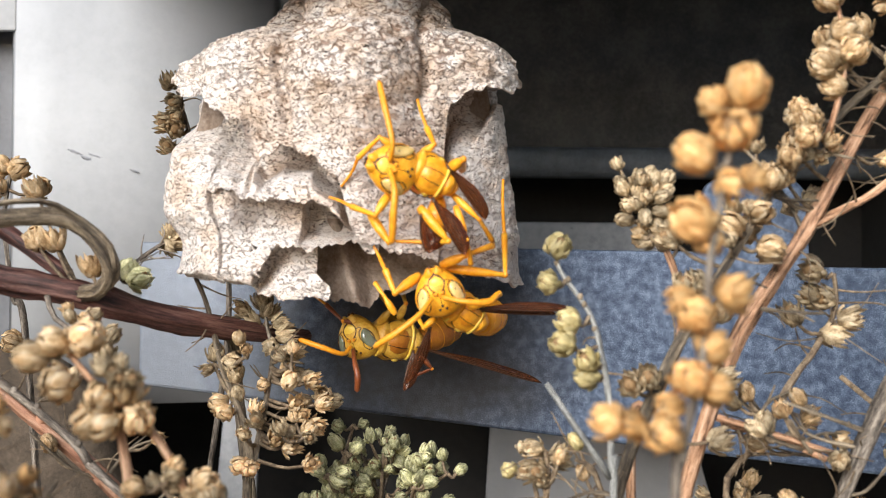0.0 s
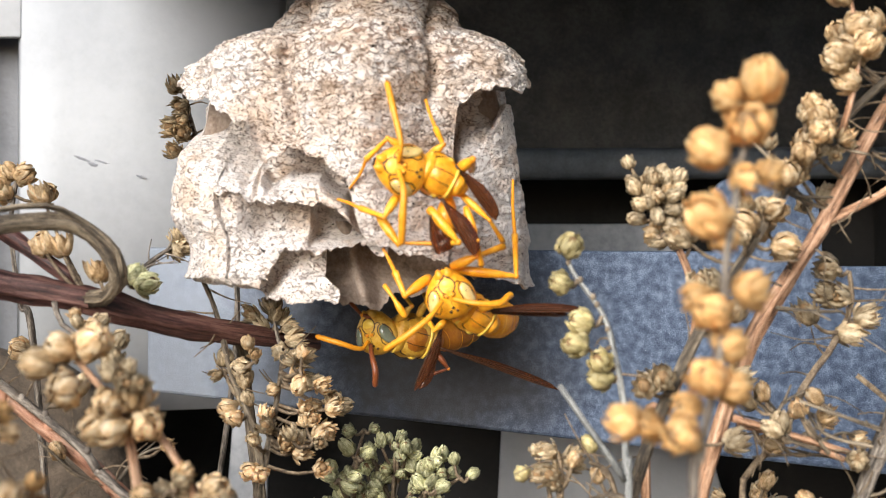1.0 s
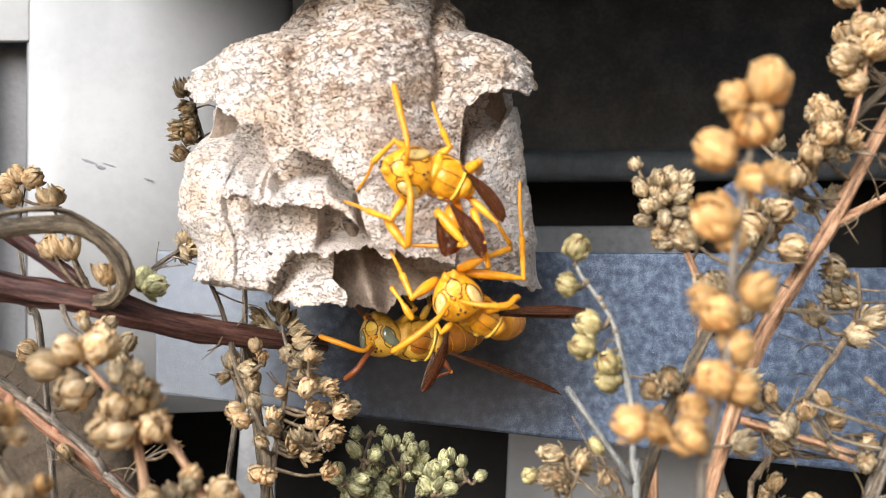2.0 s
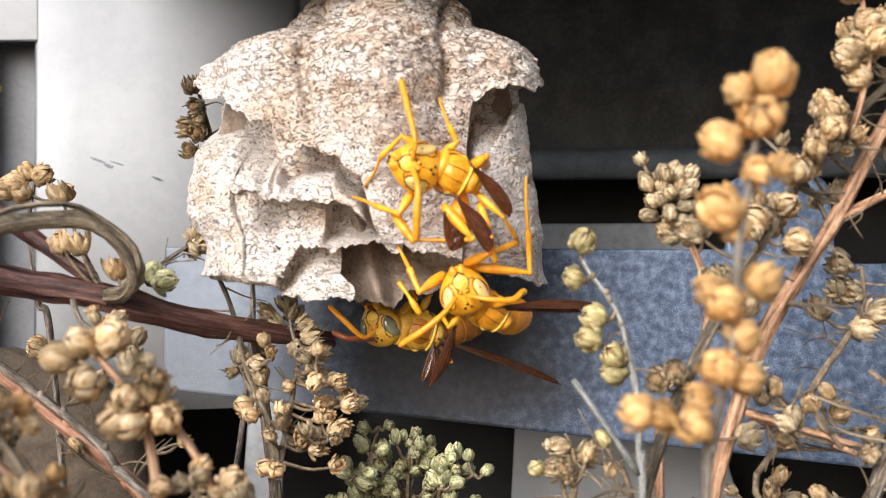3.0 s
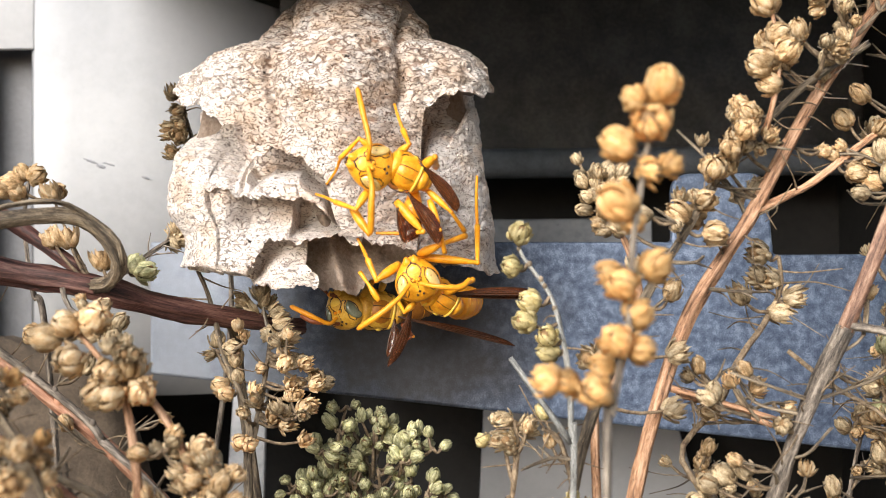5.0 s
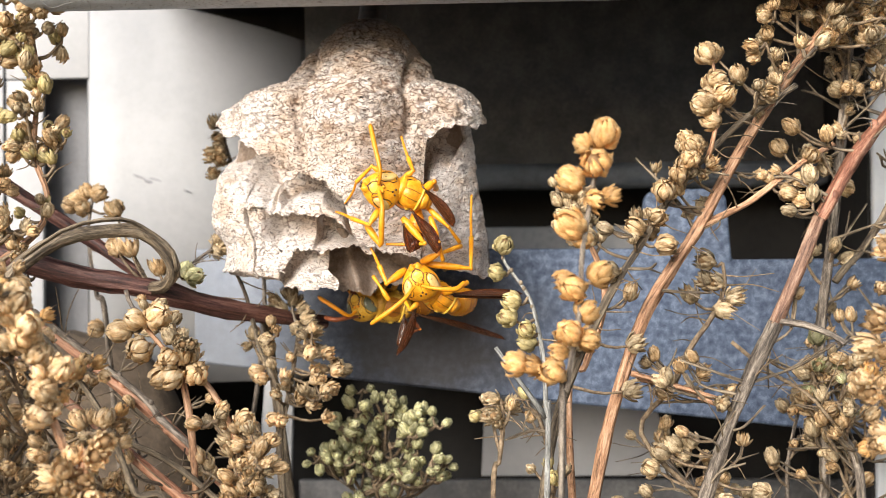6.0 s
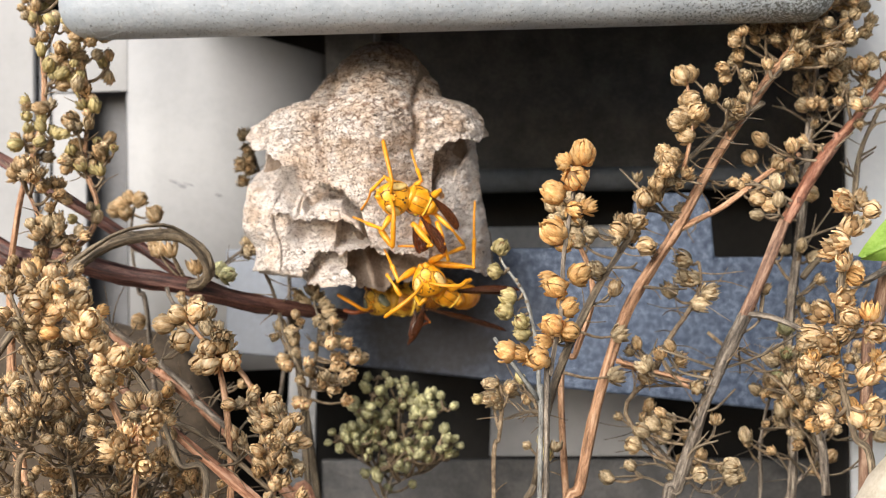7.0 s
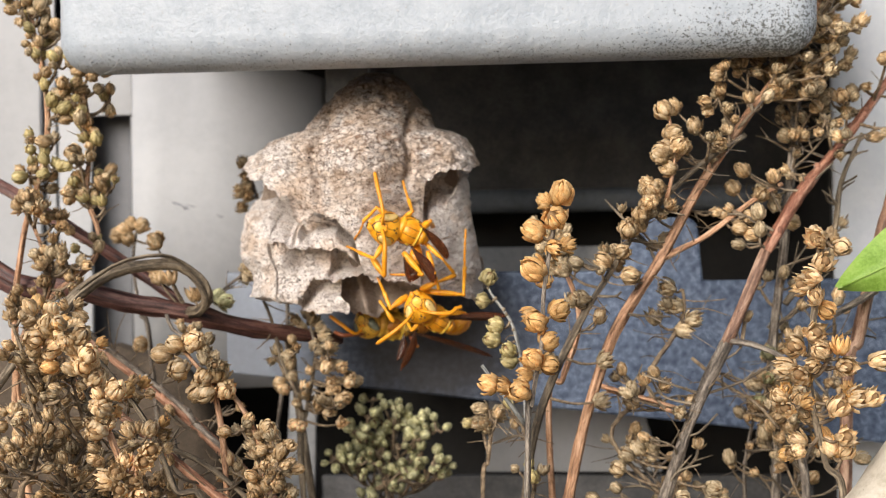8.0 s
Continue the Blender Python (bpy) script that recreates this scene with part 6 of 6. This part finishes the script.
tube_part("branch", p16, [(0.0408, 0.1390, 0.1635), (0.0319, 0.1430, 0.1734), (0.0370, 0.1450, 0.1802)], 0.0004, TWIG, 7, 8)
web3 = stem(p16, [(0.0466, 0.1480, 0.1869), (0.0517, 0.1460, 0.1825), (0.0571, 0.1440, 0.1792), (0.0607, 0.1430, 0.1749)], 0.00030, 0.00022, TWIG, "branch")
heads_at(p16, web2, [(0.0419, 0.1440, 0.1995), (0.0396, 0.1440, 0.1946), (0.0467, 0.1440, 0.1940), (0.0418, 0.1450, 0.1966), (0.0434, 0.1450, 0.1963), (0.0450, 0.1450, 0.1919)], 1.05, "open", BRACT_GREY)
heads_at(p16, tall, [(0.0432, 0.1370, 0.1786), (0.0435, 0.1370, 0.1641), (0.0487, 0.1370, 0.1658), (0.0361, 0.1380, 0.1724), (0.0385, 0.1380, 0.1731), (0.0327, 0.1380, 0.1690), (0.0342, 0.1380, 0.1714), (0.0488, 0.1380, 0.1637)], 0.95, "ball", BRACT_GREY)
wisps(p16, web2, 10, 0.009)
wisps(p16, web3, 9, 0.010)
wisps(p16, tall, 8, 0.008, 0.5)
wisps(p16, web1, 12, 0.008)
wisps(p16, web2, 10, 0.007, 0.0, 1.0, GREY)
wisps(p16, tall2, 10, 0.006, 0.2, 0.9, GREY)
wisps(p3, spray, 6, 0.003, 0.6)

p21 = plant((0.0460, 0.1600, 0.0), "grey withered wormwood twigs in the shade with small seed heads")
for k, pts in enumerate(([(0.0560, 0.1580, 0.1504), (0.0573, 0.1580, 0.1672), (0.0606, 0.1580, 0.1786), (0.0679, 0.1580, 0.1880)], [(0.0498, 0.1540, 0.1514), (0.0448, 0.1540, 0.1591), (0.0392, 0.1530, 0.1654), (0.0347, 0.1530, 0.1706)], [(0.0588, 0.1560, 0.1509), (0.0659, 0.1550, 0.1635), (0.0709, 0.1540, 0.1780), (0.0732, 0.1540, 0.1923)])):
    twig = stem(p21, [(0.0460, 0.1600, 0.0), (0.0465, 0.1595, 0.10), *pts], 0.00040, 0.00022, GREY, "stem" if k == 0 else "branch")
    dress(p21, twig, 20, 0.5, 1.0, 0.007, 0.8, ("open", "ball", "bud"), [BRACT_GREY, BRACT], 0.4)
    wisps(p21, twig, 16, 0.010, 0.45, 1.0, GREY)

dress(p1, main, 26, 0.74, 0.96, 0.008, 0.82, ("ball", "open"), [BRACT, BRACT_GREY], 0.6, (-0.1, -0.3, 0.3))
twigs(p1, main, 10, 0.009, 0.75, 1.0, None, 0.6)
twigs(p1, main, 6, 0.008, 0.5, 0.75)
twigs(p1, twin, 8, 0.008, 0.1, 0.8)
twigs(p16, tall, 12, 0.013, 0.45, 1.0)
twigs(p16, tall2, 8, 0.010, 0.0, 0.8)
twigs(p16, web1, 8, 0.008)
twigs(p21, twig, 14, 0.013, 0.45, 1.0)

# dark upright stems further across
p17 = plant((0.0560, 0.1560, 0.0), "dark upright wormwood stem with seed heads along its top")
dark = stem(p17, [(0.0560, 0.1560, 0.0), (0.0555, 0.1560, 0.10), (0.0620, 0.1550, 0.1592), (0.0617, 0.1550, 0.1841), (0.0644, 0.1550, 0.2058), (0.0664, 0.1550, 0.2254), (0.0674, 0.1550, 0.2408), (0.0672, 0.1550, 0.2533)], 0.0009, 0.0006, GREY)
dress(p17, dark, 60, 0.80, 1.0, 0.013, 1.0, ("ball", "open", "ball"), [BRACT, BRACT, BRACT_GREY], 0.55, (0.35, -0.4, 0.1))
dress(p17, dark, 16, 0.5, 0.8, 0.007, 0.9, ("open", "bud"), [BRACT_GREY], 0.3)
dress(p17, dark, 26, 0.84, 1.0, 0.016, 0.9, ("ball", "open"), [BRACT, BRACT_PALE, BRACT_GREY], 0.6, (0.5, -0.3, 0.0))
dress(p16, tall2, 24, 0.25, 0.9, 0.010, 0.85, ("ball", "open"), [BRACT, BRACT_GREY], 0.6, (0.2, -0.3, 0.1))
spike = stem(p17, [(0.0690, 0.1560, 0.2010), (0.0735, 0.1560, 0.2085), (0.0750, 0.1560, 0.2180), (0.0790, 0.1560, 0.2270)], 0.0006, 0.0003, BARK, "branch")
tube_part("branch", p17, [(0.0644, 0.1550, 0.1960), (0.0665, 0.1555, 0.1985), (0.0690, 0.1560, 0.2010)], 0.0006, BARK, 8, 6)
twigs(p17, spike, 9, 0.006, 0.0, 1.0, None, 0.3)
wisps(p17, dark, 10, 0.012, 0.45)
wisps(p17, dark, 12, 0.010, 0.45, 1.0, GREY)
kink = stem(p17, [(0.0612, 0.1550, 0.1841), (0.0627, 0.1520, 0.1742), (0.0659, 0.1500, 0.1684), (0.0665, 0.1490, 0.1586)], 0.0007, 0.0007, GREY, "branch")
dress(p17, kink, 30, 0.1, 1.0, 0.009, 0.95, ("ball", "open"), [BRACT, BRACT_GREY, BRACT_GREEN], 0.5)
dress(p17, dark, 20, 0.72, 0.95, 0.010, 0.82, ("ball", "open"), [BRACT, BRACT_GREY], 0.6)
twigs(p17, dark, 16, 0.013, 0.45, 0.95)
twigs(p17, kink, 8, 0.010)
p18 = plant((0.0720, 0.1470, 0.0), "cut red-brown dead stem with a pale broken tip")
cut = stem(p18, [(0.0720, 0.1470, 0.0), (0.0715, 0.1470, 0.10), (0.0731, 0.1470, 0.1788), (0.0754, 0.1470, 0.1907), (0.0783, 0.1460, 0.2045), (0.0809, 0.1460, 0.2143), (0.0820, 0.1460, 0.2220)], 0.00105, 0.00085, DRAB)
tube_part("tip", p18, [(0.0820, 0.1460, 0.2219), (0.0822, 0.1460, 0.2232), (0.0824, 0.1460, 0.2239)], lambda t: 0.00085 - 0.0006 * t, BRACT, 8, 4, "pale broken tip")
stem(p18, [(0.0782, 0.1460, 0.1986), (0.0735, 0.1430, 0.1963), (0.0690, 0.1400, 0.1945)], 0.0006, 0.0005, GREY, "branch")

# near spray of opened heads at the far side
p19 = plant((0.0510, 0.1040, 0.0), "near wormwood spray with wide open straw seed heads")
wide = stem(p19, [(0.0510, 0.1040, 0.0), (0.0510, 0.1040, 0.09), (0.0617, 0.1040, 0.1632), (0.0596, 0.1040, 0.1759), (0.0578, 0.1040, 0.1855), (0.0583, 0.1040, 0.1951), (0.0593, 0.1040, 0.2038), (0.0586, 0.1040, 0.2079)], 0.0006, 0.0003, BARK)
heads_at(p19, wide, [(0.0587, 0.1030, 0.2072), (0.0598, 0.1030, 0.2038), (0.0579, 0.1030, 0.2019), (0.0569, 0.1040, 0.2007), (0.0581, 0.1010, 0.1940), (0.0553, 0.1030, 0.1920), (0.0596, 0.1030, 0.1915), (0.0556, 0.1010, 0.1882), (0.0541, 0.1030, 0.1888), (0.0622, 0.1010, 0.1893), (0.0637, 0.1010, 0.1850), (0.0610, 0.1010, 0.1838), (0.0656, 0.1010, 0.1850), (0.0673, 0.1030, 0.1899), (0.0620, 0.1010, 0.1795), (0.0555, 0.1030, 0.1789)], 1.1, "open", BRACT_PALE)
dress(p19, wide, 26, 0.4, 0.9, 0.0062, 1.0, ("open", "ball"), [BRACT_PALE, BRACT_GOLD, BRACT], 0.5, (0.3, -0.1, 0.1))

# a green leaf on a shoot
p20 = thing("leafy_shoot", (0.0950, 0.1280, 0.0), "bright green smooth leaf on a shoot among dry stems", "plant")
tube_part("stem", p20, [(0.0950, 0.1280, 0.0), (0.0960, 0.1280, 0.12), (0.0980, 0.1290, 0.2190)], 0.0011, GREY, 8, 14)


def leaf_part():
    tip, root = local(p20, (0.0672, 0.1280, 0.1995)), local(p20, (0.0980, 0.1290, 0.2190))
    ax = root - tip
    across = Vector((-0.45, 0.25, 0.86)).normalized()
    verts, faces = [], []
    n, c = 20, 6
    for side in (0, 1):
        for k in range(n + 1):
            t = k / n
            half = 0.0060 * math.sin(math.pi * min(1, t * 0.92 + 0.01)) ** 0.85
            for j in range(c + 1):
                u = 2 * j / c - 1
                verts.append(tip + ax * t + across * half * u + Vector((0, -1, 0)) * (0.0016 * (1 - abs(u)) + side * 0.00025) + Vector((0, 0, -0.002)) * math.sin(math.pi * t))
    for k in range(n):
        for j in range(c):
            q = (k * (c + 1) + j, k * (c + 1) + j + 1, (k + 1) * (c + 1) + j + 1, (k + 1) * (c + 1) + j)
            faces += [q, tuple(i + (n + 1) * (c + 1) for i in q[::-1])]
    blade = place("leaf", mesh_of("leaf", verts, faces, LEAF), p20)
    place("midrib", mesh_of("midrib", *tube([tip + ax * t + Vector((0, -0.0018, -0.002 * math.sin(math.pi * t))) for t in (0.02, 0.25, 0.5, 0.75, 1)], 0.0002, 6), LEAF), blade)


leaf_part()


def stone(name, centre, half, label, material):
    bm = bmesh.new()
    blob(bm, (0, 0, 0), (half[0], 0, 0), (0, half[1], 0), (0, 0, half[2]), 40, 56, lambda u: Vector([math.copysign(abs(v) ** 0.75, v) for v in u]) * (1 + 0.06 * noise.noise(u * 1.7) + 0.012 * noise.noise(u * 9)))
    ob = part(name, bm, material, None)
    ob.matrix_basis = Matrix.Translation(centre)
    return tagged(ob, label, "stone")


stone("stone", (0.0915, 0.1050, 0.0890), (0.0420, 0.0180, 0.0990), "rounded sandy beige stone beside the plants", STONE)
stone("stone", (-0.0860, 0.1990, 0.0950), (0.0430, 0.0120, 0.0930), "rounded stone behind the plants, their shade put into its brown", STONE_SHADED)


def motions():
    """The rear wasp shifts and turns on its grip; its antenna feels about."""
    c = wasp_low.matrix_basis.translation.copy()
    rows = [
        (0, 0.00020, -0.00020, 0.0),
        (0.5, 0.00135, 0.00020, 1.9),
        (1, 0.00118, 0.00070, 4.0),
        (1.5, 0.00105, 0.00060, 4.6),
        (2.8, -0.00010, 0.00115, 5.0),
        (3, -0.00020, 0.00135, 5.0),
        (3.5, -0.00070, 0.00190, -1.5),
        (4, -0.00040, 0.00140, -4.5),
        (4.5, -0.00030, 0.00175, -2.0),
        (4.7, -0.00040, 0.00180, -1.7),
        (6, -0.00010, 0.00230, 0.4),
        (6.5, -0.00010, 0.00230, 0.1),
        (7, -0.00010, 0.00220, 0.4),
        (7.5, -0.00060, 0.00220, 1.4),
        (8, -0.00095, 0.00230, 1.9),
    ]
    walk(wasp_low, [(t, Matrix.Translation(c + Vector((x, 0, z))) @ Matrix.Rotation(radians(a), 4, "Y")) for t, x, z, a in rows])
    tip = Vector(low_feeler.data.vertices[0].co)
    swing = [(0.0, 0), (0.5, 9), (1.0, -6), (1.5, 12), (2.2, -8), (3.0, 20), (3.5, 28), (4.0, 10), (4.5, 22), (5.2, 5), (6.0, 14), (6.5, 24), (7.0, 12), (7.5, 20), (8.0, 16)]
    walk(low_feeler, [(t, Matrix.Translation(tip) @ Matrix.Rotation(radians(a), 4, "Y") @ Matrix.Translation(-tip)) for t, a in swing])
    root = Vector(far_feeler.data.vertices[0].co)
    lift = [(0.0, 0), (0.5, 6), (1.0, -4), (1.5, 8), (2.2, 60), (3.0, 105), (3.5, 140), (4.0, 100), (4.5, 122), (5.2, 108), (6.0, 96), (6.5, 110), (7.0, 100), (7.5, 112), (8.0, 102)]
    walk(far_feeler, [(t, Matrix.Translation(root) @ Matrix.Rotation(radians(a), 4, "Y") @ Matrix.Translation(-root)) for t, a in lift])


motions()
